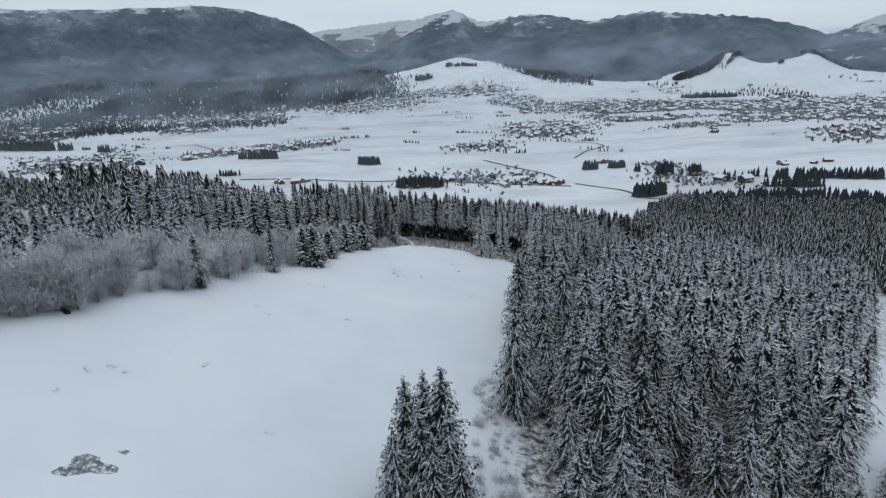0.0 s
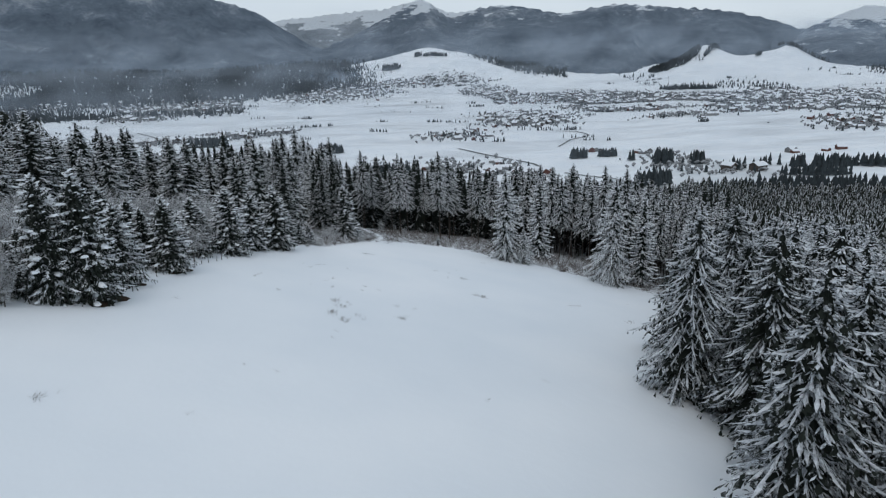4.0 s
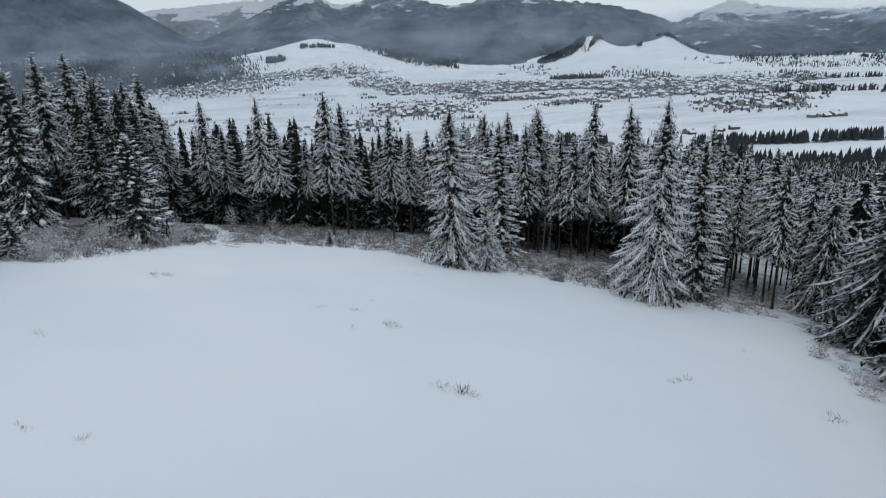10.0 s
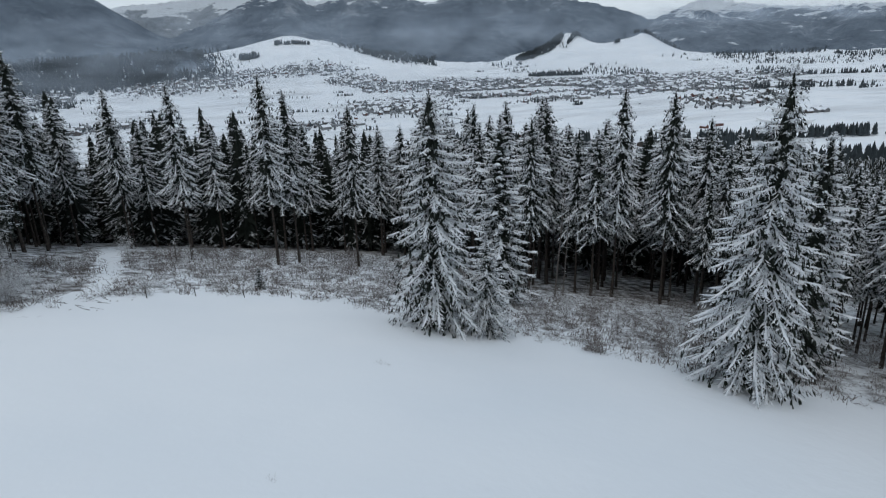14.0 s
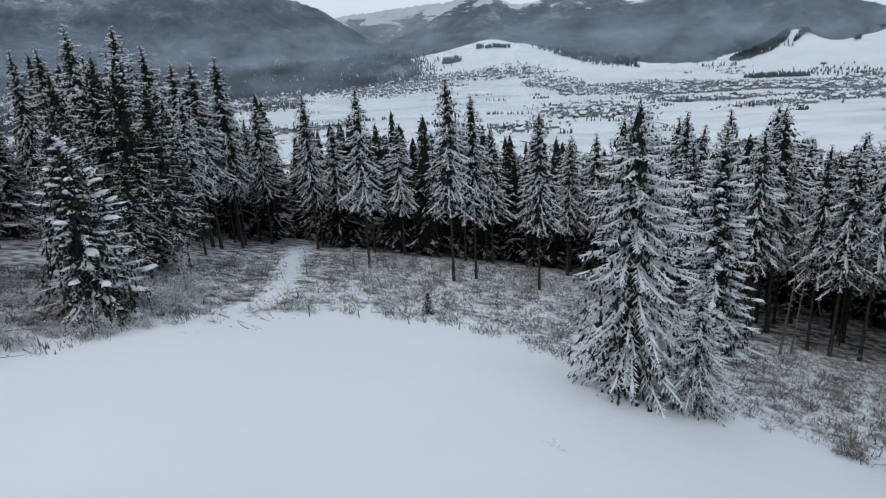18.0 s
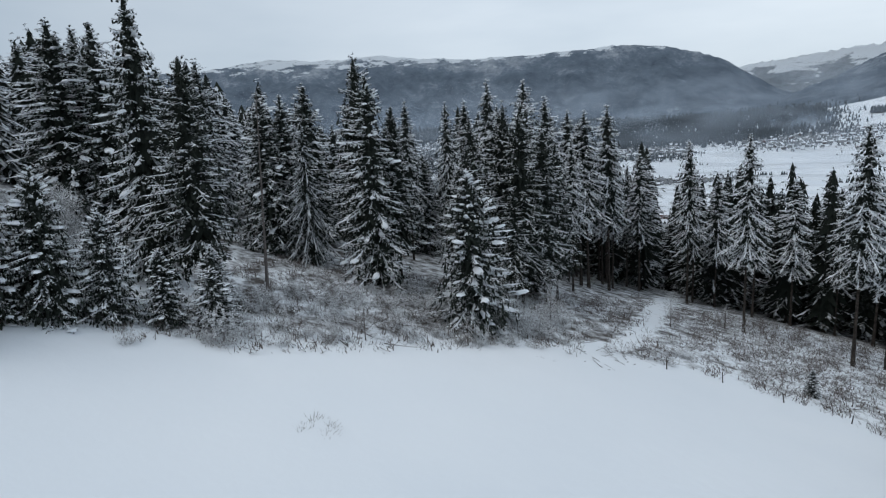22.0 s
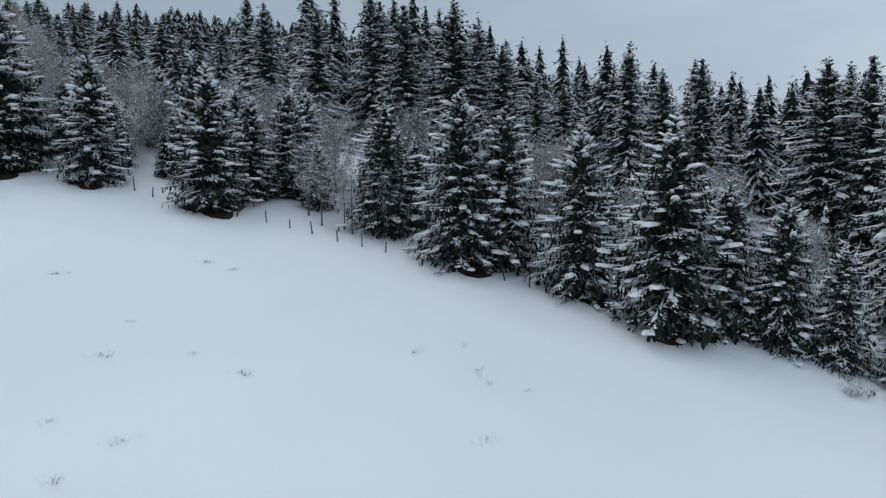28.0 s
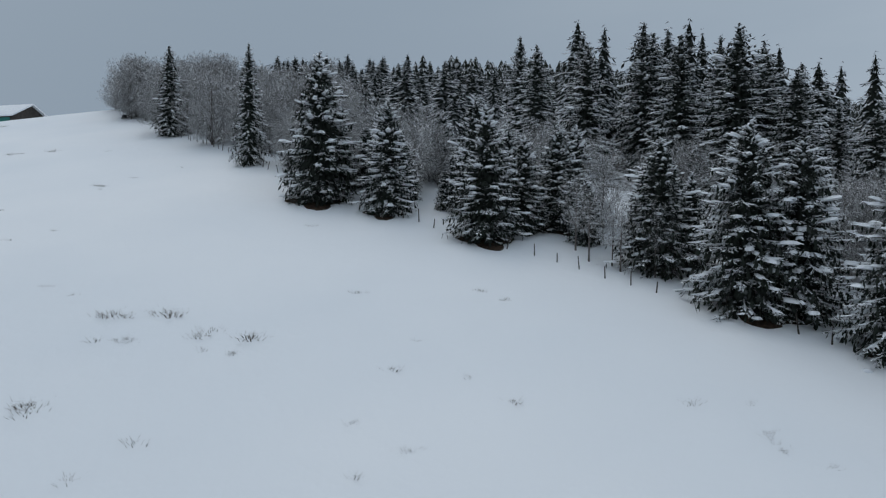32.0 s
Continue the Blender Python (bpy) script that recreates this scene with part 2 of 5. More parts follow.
# ground: one sheet out to the mountains, fine near the meadow
def ground_material():
    m, n, l, b = material("snowy_ground", 0.75, 0.25)
    geo = n.new("ShaderNodeNewGeometry")
    pos = geo.outputs["Position"]
    wood = n.new("ShaderNodeAttribute")
    wood.attribute_name = "undergrowth"
    drift = noise_fac(n, l, pos, 0.03, 3.0)
    snow = ramp(n, l, drift, ((0.3, (0.74, 0.78, 0.82)), (0.7, (0.84, 0.86, 0.88))))
    fine = noise_fac(n, l, pos, 0.5, 6.0, 0.7)
    litter = ramp(n, l, noise_fac(n, l, pos, 2.7, 3.0), ((0.3, (0.03, 0.026, 0.022)), (0.7, (0.11, 0.095, 0.085))))
    show = math_node(n, l, "ADD", math_node(n, l, "MULTIPLY", wood.outputs["Fac"], 0.62), fine)
    cut = node(n, "ShaderNodeMapRange", From_Min=0.74, From_Max=0.95)
    l.new(show, cut.inputs["Value"])
    near = mix(n, l, cut.outputs[0], snow, litter)
    sep = n.new("ShaderNodeSeparateXYZ")
    l.new(pos, sep.inputs[0])
    low = node(n, "ShaderNodeMapRange", From_Min=-110.0, From_Max=-150.0, To_Max=0.7)
    l.new(sep.outputs["Z"], low.inputs["Value"])
    strip = n.new("ShaderNodeMapping")
    strip.inputs["Scale"].default_value = (0.6, 1.3, 1.0)
    l.new(pos, strip.inputs["Vector"])
    worn = node(n, "ShaderNodeMapRange", From_Min=0.47, From_Max=0.75)
    l.new(noise_fac(n, l, strip.outputs["Vector"], 0.006, 5.0, 0.6), worn.inputs["Value"])
    thin = math_node(n, l, "MULTIPLY", worn.outputs[0], low.outputs[0])
    l.new(mix(n, l, thin, near, (0.42, 0.435, 0.45)), b.inputs["Base Color"])
    bump = node(n, "ShaderNodeBump", Strength=0.35, Distance=0.25)
    l.new(noise_fac(n, l, pos, 0.55, 4.0), bump.inputs["Height"])
    l.new(bump.outputs["Normal"], b.inputs["Normal"])
    return m


def track(x, y):
    """Distance from the snowy track that leaves the tip of the meadow."""
    return np.abs(x + 18.5 + 0.31 * np.maximum(0.0, y - 142))


def build_ground():
    n = 400
    u = np.linspace(-1, 1, n)
    ax = 4850 * np.sinh(6.2 * u) / math.sinh(6.2)
    ay = ax + 60 * (1 - np.abs(u))
    gx, gy = np.meshgrid(ax, ay, indexing="ij")
    gz = land(gx, gy)
    verts = np.stack([gx.ravel(), gy.ravel(), gz.ravel()], 1)
    i, j = np.meshgrid(np.arange(n - 1), np.arange(n - 1), indexing="ij")
    a = (i * n + j).ravel()
    faces = np.stack([a, a + n, a + n + 1, a + 1], 1)
    me = mesh_from("ground", verts, faces, [ground_material()], smooth=True)
    field = inside(gx, gy, MEADOW)
    d = edge_distance(gx, gy, MEADOW)
    wood = np.where(field, 0.0, np.where((gx < -16) & (gy > 92), 0.54, 0.44) * np.clip((d + 1.0 * wobble(gx, gy, 0.3, 9)) / 5.0, 0, 1))
    for poly in (FRONT_WOOD, RIGHT_WOOD, HIGH_WOOD, SLOPE_WOOD, LOW_LEFT_WOOD):
        wood = np.where(inside(gx, gy, poly), 0.6, wood)
    wood = np.where((gx < -36) & (gy < 104) & ~inside(gx, gy, HIGH_WOOD), wood * 0.3, wood)
    wood = np.where((d > 40) & (gy < 60) & (gx > 0) & (wood < 0.55), 0.04, wood)
    wood = np.where((gy < -114) & ~inside(gx, gy, RIGHT_WOOD), 0.0, wood)
    wood = np.where((track(gx, gy) < 1.5 + 0.8 * wobble(gx, gy, 0.2, 12)) & (gy > 120) & (gy < 200), 0.2, wood)
    wood = wood * (1 - sstep(600, 800, np.hypot(gx, gy)))
    at = me.attributes.new("undergrowth", "FLOAT", "POINT")
    at.data.foreach_set("value", wood.ravel().astype(np.float32))
    tagged(new("ground", me), "snow-covered meadow slope and wide snowy valley floor", "ground", kind="structure")


build_ground()

# ---------------------------------------------------------------- conifers
BARK, _n, _l, _b = material("spruce_bark", 0.9, 0.15)
_geo = _n.new("ShaderNodeNewGeometry")
_l.new(ramp(_n, _l, noise_fac(_n, _l, _geo.outputs["Position"], 3.0, 4.0), ((0.35, (0.022, 0.018, 0.016)), (0.7, (0.09, 0.075, 0.065)))), _b.inputs["Base Color"])
LADEN = snowy("laden_spruce_needles", (0.014, 0.018, 0.015), (0.045, 0.052, 0.044), 0.3, 0.8, snow=(0.80, 0.83, 0.86), grain=1.5, amount=0.56, spread=0.14)
NEEDLES = snowy("snowy_spruce_needles", (0.010, 0.014, 0.013), (0.034, 0.040, 0.036), 0.3, 0.8, snow=(0.74, 0.78, 0.82), grain=1.4, amount=0.5, spread=0.14)
FINGERS = snowy("snow_lined_branches", (0.012, 0.016, 0.016), (0.038, 0.045, 0.042), 0.25, 0.75, snow=(0.66, 0.70, 0.745), grain=1.2, amount=0.46, spread=0.16)
CLUMPED = snowy("dark_needles_with_snow_clumps", (0.006, 0.010, 0.007), (0.022, 0.030, 0.020), 0.35, 0.85, snow=(0.78, 0.81, 0.84), grain=1.2, amount=0.43, spread=0.12)
SHELTERED = snowy("sheltered_dark_needles", (0.008, 0.012, 0.008), (0.030, 0.034, 0.024), 0.4, 0.9, snow=(0.72, 0.75, 0.78), grain=1.0, amount=0.42, spread=0.14)
# Near-black copy of the needles for crown insides, shade put into its colour.
SHADED = snowy("shaded_needles", (0.006, 0.009, 0.007), (0.026, 0.032, 0.025), 0.55, 0.95, snow=(0.6, 0.63, 0.66), grain=1.6, amount=0.42, spread=0.12)
SNOW, _n, _l, _b = material("fresh_snow", 0.75, 0.25)
_geo = _n.new("ShaderNodeNewGeometry")
_l.new(ramp(_n, _l, noise_fac(_n, _l, _geo.outputs["Position"], 1.5, 3.0), ((0.3, (0.72, 0.76, 0.8)), (0.7, (0.86, 0.87, 0.89)))), _b.inputs["Base Color"])


RIME, _n, _l, _b = material("thin_snow_between_needles", 0.8, 0.2)
_geo = _n.new("ShaderNodeNewGeometry")
_l.new(ramp(_n, _l, noise_fac(_n, _l, _geo.outputs["Position"], 2.2, 4.0, 0.7), ((0.34, (0.38, 0.40, 0.43)), (0.62, (0.76, 0.79, 0.82)))), _b.inputs["Base Color"])


class Bits:
    """Collects small tapered twigs as triangles."""

    def __init__(self):
        self.v, self.f, self.n = [], [], 0

    def twigs(self, p0, p1, wide, deep, belly=0.4):
        """Rows of twigs from p0 to p1: flat above, keeled below, broadest at the belly."""
        p0, p1 = np.asarray(p0, float), np.asarray(p1, float)
        wide = np.broadcast_to(wide, (len(p0),))[:, None]
        deep = np.broadcast_to(deep, (len(p0),))[:, None]
        way = p1 - p0
        side = np.cross(way, (0, 0, 1.0))
        side /= np.maximum(np.linalg.norm(side, axis=1, keepdims=True), 1e-6)
        mid = p0 + way * belly
        rows = np.stack([p0, mid + side * wide * 0.5, mid - side * wide * 0.5, mid - (0, 0, 1.0) * deep, p1], 1)
        k = len(p0)
        base = self.n + 5 * np.arange(k)[:, None]
        for tri in ((0, 1, 2), (2, 1, 4), (0, 3, 1), (1, 3, 4), (0, 2, 3), (2, 4, 3)):
            self.f.append(base + np.array(tri))
        self.v.append(rows.reshape(-1, 3))
        self.n += 5 * k

    def plates(self, p0, p1, wide):
        """Simple three-sided twigs for trees farther off."""
        p0, p1 = np.asarray(p0, float), np.asarray(p1, float)
        wide = np.broadcast_to(wide, (len(p0),))[:, None]
        way = p1 - p0
        side = np.cross(way, (0, 0, 1.0))
        side /= np.maximum(np.linalg.norm(side, axis=1, keepdims=True), 1e-6)
        rows = np.stack([p0 + side * wide * 0.5, p0 - side * wide * 0.5, p0 - (0, 0, 0.6) * wide, p1], 1)
        k = len(p0)
        base = self.n + 4 * np.arange(k)[:, None]
        for tri in ((1, 0, 3), (0, 2, 3), (2, 1, 3)):
            self.f.append(base + np.array(tri))
        self.v.append(rows.reshape(-1, 3))
        self.n += 4 * k

    def kites(self, p0, p1, wide, belly=0.62, fall=0.3):
        """Small roof-shaped twigs, narrow at the stem and broad towards a blunt tip."""
        p0, p1 = np.asarray(p0, float), np.asarray(p1, float)
        wide = np.broadcast_to(wide, (len(p0),))[:, None]
        way = p1 - p0
        side = np.cross(way, (0, 0, 1.0))
        side /= np.maximum(np.linalg.norm(side, axis=1, keepdims=True), 1e-6)
        mid = p0 + way * belly - (0, 0, 1.0) * (fall * wide)
        rows = np.stack([p0, mid - side * wide * 0.5, p1, mid + side * wide * 0.5], 1)
        k = len(p0)
        base = self.n + 4 * np.arange(k)[:, None]
        for tri in ((0, 2, 1), (0, 3, 2)):
            self.f.append(base + np.array(tri))
        self.v.append(rows.reshape(-1, 3))
        self.n += 4 * k

    def arrays(self):
        return np.concatenate(self.v), np.concatenate(self.f)


def star_cone(bits_v, bits_f, n, rng, z0, z1, r0, points):
    """A jagged dark skirt: long and short points round a tip."""
    ring = []
    for k in range(2 * points):
        a = math.tau * k / (2 * points) + rng.uniform(-0.1, 0.1)
        q = r0 * (rng.uniform(0.85, 1.15) if k % 2 else rng.uniform(0.45, 0.65))
        ring.append((q * math.cos(a), q * math.sin(a), z0 + (0.0 if k % 2 else 0.25 * (z1 - z0))))
    bits_v.append(np.array(ring + [(0, 0, z1)]))
    m = 2 * points
    bits_f.append(np.array([(n + k, n + (k + 1) % m, n + m) for k in range(m)]))
    return n + m + 1


def crown_radius(u, spread, shape, bare):
    r = spread * (min((1 - u) ** shape, 1.75 * (1 - u)) * 0.985 + 0.015)
    if bare > 0.045 and u < 0.15:
        r *= 0.6 + 2.7 * u
    elif u < 0.12:
        r *= 0.6 + 3.3 * u
    return r


def conifer_arrays(rng, height, spread, bare, step, per, droop, shape=0.7, pitch=0.5, twig=0.13, ribs=0.7, dusting=0.4, rib=0.2, gap=0.08, core=0.55, lumps=None, load=0.0, lump=0.5, lift=0.25, hang=0.6, inner=0):
    """Fronds of one conifer round a dark core. spread: radius of the crown; bare: share of bare stem; pitch: metres between side twigs;
    ribs, dusting: how much of the branches and of the side twigs carries snow."""
    needles, white = Bits(), Bits()
    tall = height * (1 - bare)
    z = bare * height
    up = np.array((0, 0, 1.0))
    lobe = rng.uniform(0, math.tau)
    while z < height * 0.985:
        u = (z - bare * height) / tall
        reach = crown_radius(u, spread, shape, bare) * rng.uniform(0.8, 1.14)
        count = max(4, int(round(per * (0.45 + 0.55 * (1 - u) ** 0.7))))
        turn = rng.uniform(0, math.tau)
        p0, p1, w, q0, q1, qw = [], [], [], [], [], []
        for k in range(count):
            if rng.random_sample() < gap:
                continue
            a = turn + math.tau * (k + rng.uniform(-0.35, 0.35)) / count
            L = reach * rng.uniform(0.62, 1.18) * (1 + 0.13 * math.cos(a - lobe) + 0.08 * math.cos(2 * a + 5 * u))
            rise = (lift + 0.5 * u ** 2) * L * rng.uniform(0.6, 1.2)
            sag = droop * (1 - 0.55 * u) * L * rng.uniform(0.75, 1.25)
            out = np.array((math.cos(a), math.sin(a), 0.0))
            side = np.array((-out[1], out[0], 0.0))
            sway = rng.uniform(-0.16, 0.16) * L
            z0 = z + rng.uniform(-0.75, 0.75) * step

            def spine(s):
                return up * (z0 + rise * s - sag * (s ** 1.5 - 0.22 * s ** 6)) + out * (L * s) + side * (sway * s * s)

            parts = 3 if L > 1.5 and pitch < 1 else 2
            cuts = np.linspace(0.16, 1.0, parts + 1)
            for c0, c1 in zip(cuts, cuts[1:]):
                p0.append(spine(c0))
                p1.append(spine(min(1.0, c1 + 0.06)))
                w.append(twig * 1.5)
                if rng.random_sample() < ribs:
                    q0.append(spine(max(0.1, c0 - 0.1)) + up * 0.05)
                    q1.append(spine(min(1.02, c1 + 0.08)) + up * 0.05)
                    qw.append(rib * rng.uniform(0.6, 1.3) * min(1.0, 0.5 + 0.2 * L))
            if lumps is not None and rng.random_sample() < load:
                c = rng.uniform(0.6, 0.95)
                lumps.append((*spine(c), lump * rng.uniform(0.4, 1.2) * min(1.0, 0.4 + 0.22 * L), *(spine(c + 0.08) - spine(c))))
            n = max(3 if pitch < 1 else 1, int(L * 0.84 / pitch))
            small = min(1.0, 0.3 + 0.3 * L)
            for q in range(n):
                s = 0.2 + 0.78 * (q + rng.uniform(0.1, 0.9)) / n
                at = spine(s)
                for sign in (-1, 1):
                    if rng.random_sample() < 0.1:
                        continue
                    e = (L * 0.2 * (1.05 - s) + (0.17 + 0.35 * pitch) * small) * rng.uniform(0.6, 1.3)
                    way = out * rng.uniform(0.35, 0.8) + side * sign * rng.uniform(0.55, 0.95) - up * (rng.uniform(0.12, 0.6) * (0.45 + droop))
                    wide = twig * rng.uniform(0.7, 1.4) * (0.5 + 0.5 * small)
                    p0.append(at)
                    p1.append(at + way * e)
                    w.append(wide)
                    if rng.random_sample() < dusting * (0.55 + 0.6 * s):
                        g = rng.uniform(0.0, 0.35)
                        q0.append(at + way * (e * g) + up * 0.035)
                        q1.append(at + way * (e * min(1.0, g + rng.uniform(0.45, 0.8))) + up * 0.035)
                        qw.append(wide * rng.uniform(0.9, 1.5))
                if rng.random_sample() < hang:
                    p0.append(at)
                    p1.append(at + out * rng.uniform(-0.1, 0.25) + side * rng.uniform(-0.25, 0.25) - up * ((0.1 + 0.2 * small + 0.07 * L) * rng.uniform(0.6, 1.3)))
                    w.append(twig * 1.3)
        if p0:
            needles.kites(p0, p1, np.array(w), 0.55, 0.25)
        if q0:
            white.kites(q0, q1, np.array(qw), 0.5, 0.55)
        z += step * (0.35 + 0.65 * (1 - u) ** 0.8) * rng.uniform(0.8, 1.2)
    needles.twigs([(0, 0, height * 0.95)], [(0, 0, height)], twig * 1.2, twig)
    outer = sum(len(f) for f in needles.f)
    # Inner twigs and solid cones, coloured near black as the shade between branches.
    if inner:
        u = rng.uniform(0, 0.93, inner) ** 1.25
        a = rng.uniform(0, math.tau, inner)
        q = np.array([crown_radius(k, spread, shape, bare) for k in u]) * rng.uniform(0.3, 0.86, inner)
        p0 = np.stack([q * np.cos(a), q * np.sin(a), bare * height + tall * u - 0.3 * q * droop], 1)
        p1 = p0 + np.stack([np.cos(a) * 0.35, np.sin(a) * 0.35, rng.uniform(-0.9, -0.2, inner)], 1) * (0.5 + 0.12 * q[:, None]) + rng.normal(0, 0.16, (inner, 3))
        needles.kites(p0, p1, twig * 2.2 * rng.uniform(0.7, 1.3, inner), 0.55, 0.25)
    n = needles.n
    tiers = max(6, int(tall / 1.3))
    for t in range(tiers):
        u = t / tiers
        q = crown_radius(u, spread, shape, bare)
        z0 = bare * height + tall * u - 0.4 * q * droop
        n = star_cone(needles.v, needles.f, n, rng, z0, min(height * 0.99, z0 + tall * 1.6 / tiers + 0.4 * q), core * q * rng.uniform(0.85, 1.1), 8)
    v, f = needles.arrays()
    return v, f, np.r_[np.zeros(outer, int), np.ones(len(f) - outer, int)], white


def stem_arrays(height, radius, lean=0.0, sides=7, rings=6, taper=0.9, base=-1.2):
    """A tapered stem as quads."""
    v, f = [], []
    for i in range(rings + 1):
        s = i / rings
        z = base + (height - base) * s
        r = radius * (1 - taper * s) * (1.35 if i == 0 else 1.0)
        for k in range(sides):
            a = math.tau * k / sides
            v.append((r * math.cos(a) + lean * s * s, r * math.sin(a), z))
        if i:
            for k in range(sides):
                a0, a1 = (i - 1) * sides, i * sides
                f.append((a0 + k, a0 + (k + 1) % sides, a1 + (k + 1) % sides, a1 + k))
    return v, f


def lump_arrays(lumps, rng):
    """Uneven pillows of snow, drawn out along their branches."""
    v, f = [], []
    for x, y, z, r, dx, dy, dz in lumps:
        n = len(v)
        d = math.sqrt(dx * dx + dy * dy + dz * dz) or 1.0
        dx, dy, dz = dx / d, dy / d, dz / d
        for size, lift in ((1.0, -0.12), (0.72, 0.3)):
            for k in range(6):
                a = math.tau * (k + rng.uniform(-0.2, 0.2)) / 6
                c, t = size * r * rng.uniform(0.8, 1.2) * math.cos(a) * 1.5, size * r * rng.uniform(0.8, 1.2) * math.sin(a) * 0.85
                v.append((x + dx * c - dy * t, y + dy * c + dx * t, z + dz * c + lift * r))
        v.append((x, y, z + 0.42 * r))
        v.append((x, y, z - 0.3 * r))
        for k in range(6):
            h = (k + 1) % 6
            f += [(n + k, n + h, n + 6 + h), (n + k, n + 6 + h, n + 6 + k), (n + 6 + k, n + 6 + h, n + 12), (n + h, n + k, n + 13)]
    return v, f


def conifer(label, height, spread, bare, seed, mat=None, snow=None, **given):
    rng = np.random.RandomState(seed)
    root = new("spruce_tree")
    tagged(root, label, "tree")
    part("trunk", mesh_from("trunk", *stem_arrays(height * 0.97, 0.0065 * height + 0.04), [BARK], smooth=True), root)
    lumps = []
    v, f, layer, white = conifer_arrays(rng, height, spread, bare, lumps=lumps, **given)
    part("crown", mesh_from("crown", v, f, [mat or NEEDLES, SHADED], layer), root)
    if lumps:
        lv, lf = lump_arrays(lumps, rng)
        white.v.append(np.array(lv))
        white.f.append(np.array(lf) + white.n)
        white.n += len(lv)
    tagged(part("snow_load", mesh_from("snow_load", *white.arrays(), [snow or SNOW]), root, "fresh snow lying on the branches"), kind="stuff")
    root["tall"] = height
    return root


KINDS = {}


def kind(name, label, count, group, **given):
    """A few variants of one sort of conifer, kept out of the way until they are copied."""
    KINDS[name] = ([], group)
    for i in range(count):
        g = dict(given)
        g["seed"] = given["seed"] + i
        KINDS[name][0].append(conifer(label, **g))


USED = set()


def plant(name, x, y, height, wide=1.0, lean=0.0, which=None, rng=random):
    """Stand a conifer on the ground; its variant is used itself the first time, copied after that."""
    variants, group = KINDS[name]
    ob = variants[(which if which is not None else rng.randrange(len(variants))) % len(variants)]
    s = height / ob["tall"]
    m = pose(x, y, landz(x, y) - 0.15, lean, 0, rng.uniform(0, 360))
    if ob in USED:
        tree = copy_thing(ob, m)
    else:
        USED.add(ob)
        tree = ob
    tree.matrix_basis = m @ Matrix.Diagonal((s * wide, s * wide, s, 1))
    if group:
        tree["group"] = group
    return tree

kind("open", "tall open-grown spruce laden with snow down to the ground", 3, "spruces at the meadow edge", height=26, spread=7.2, bare=0.01, step=0.85, per=13, droop=0.85, pitch=0.34, twig=0.12, ribs=1.0, dusting=1.0, rib=0.28, lift=0.14, seed=11, shape=0.62, mat=LADEN, core=0.4, inner=1500)
kind("fir", "big fir heaped with thick pads of snow", 2, "spruces at the meadow edge", height=26, spread=5.2, bare=0.04, step=0.8, per=11, droop=0.35, pitch=0.4, twig=0.14, ribs=1.0, dusting=1.0, rib=0.34, lift=0.1, seed=17, shape=0.52, mat=LADEN, core=0.4, inner=1200, load=0.4, lump=0.42)
kind("forest", "tall slender spruce with snowy crown and bare lower stem", 6, "spruces of the forest", height=27, spread=4.0, bare=0.4, step=0.8, per=9, droop=1.1, pitch=0.44, twig=0.14, ribs=1.0, dusting=0.9, rib=0.26, seed=31, shape=0.6, core=0.42, inner=500)
kind("full", "tall snow-dusted spruce with a full dark crown", 6, "spruces of the forest", height=25, spread=6.4, bare=0.05, step=1.15, per=12, droop=1.7, lift=0.25, pitch=0.62, twig=0.2, ribs=1.0, dusting=0.1, rib=0.28, seed=71, shape=0.6, core=0.5, inner=700, gap=0.04, mat=FINGERS, snow=RIME)
kind("dark", "dark spruce with clumps of fresh snow on its branches", 5, "dark spruces along the fence", height=13, spread=4.4, bare=0.02, step=0.5, per=11, droop=0.55, pitch=0.32, twig=0.11, ribs=0.7, dusting=0.62, rib=0.24, seed=51, mat=CLUMPED, load=0.5, shape=0.66, core=0.5, inner=1800, lump=0.44)
kind("high", "high dark spruce with snow-covered branch tips", 5, "high spruces behind the fence", height=25, spread=5.4, bare=0.04, step=0.85, per=10, droop=0.85, pitch=0.46, twig=0.16, ribs=0.9, dusting=0.86, rib=0.28, seed=91, mat=CLUMPED, load=0.26, shape=0.62, core=0.46, inner=1300, lump=0.46)
kind("sheltered", "dark sheltered spruce with little snow and bare lower stem", 3, "sheltered spruces at the corner of the wood", height=24, spread=4.6, bare=0.2, step=0.75, per=10, droop=0.65, pitch=0.42, twig=0.15, ribs=0.7, dusting=0.4, rib=0.2, seed=111, mat=SHELTERED, shape=0.52, core=0.45, inner=1000)


def scatter(poly, spacing, seed, keep=None):
    """Jittered rows of places inside an outline."""
    rng = random.Random(seed)
    xs = [p[0] for p in poly]
    ys = [p[1] for p in poly]
    out = []
    y = min(ys)
    row = 0
    while y < max(ys):
        x = min(xs) + (row % 2) * spacing * 0.5
        while x < max(xs):
            px, py = x + rng.uniform(-0.5, 0.5) * spacing, y + rng.uniform(-0.5, 0.5) * spacing
            if inside(px, py, poly) and (keep is None or keep(px, py)):
                out.append((px, py))
            x += spacing
        y += spacing * 0.87
        row += 1
    return out


def tri_stem(height, radius):
    v, f = stem_arrays(height, radius, sides=5, rings=1, taper=0.7)
    return np.array(v), np.array([t for a, b, c, d in f for t in ((a, b, c), (a, c, d))])


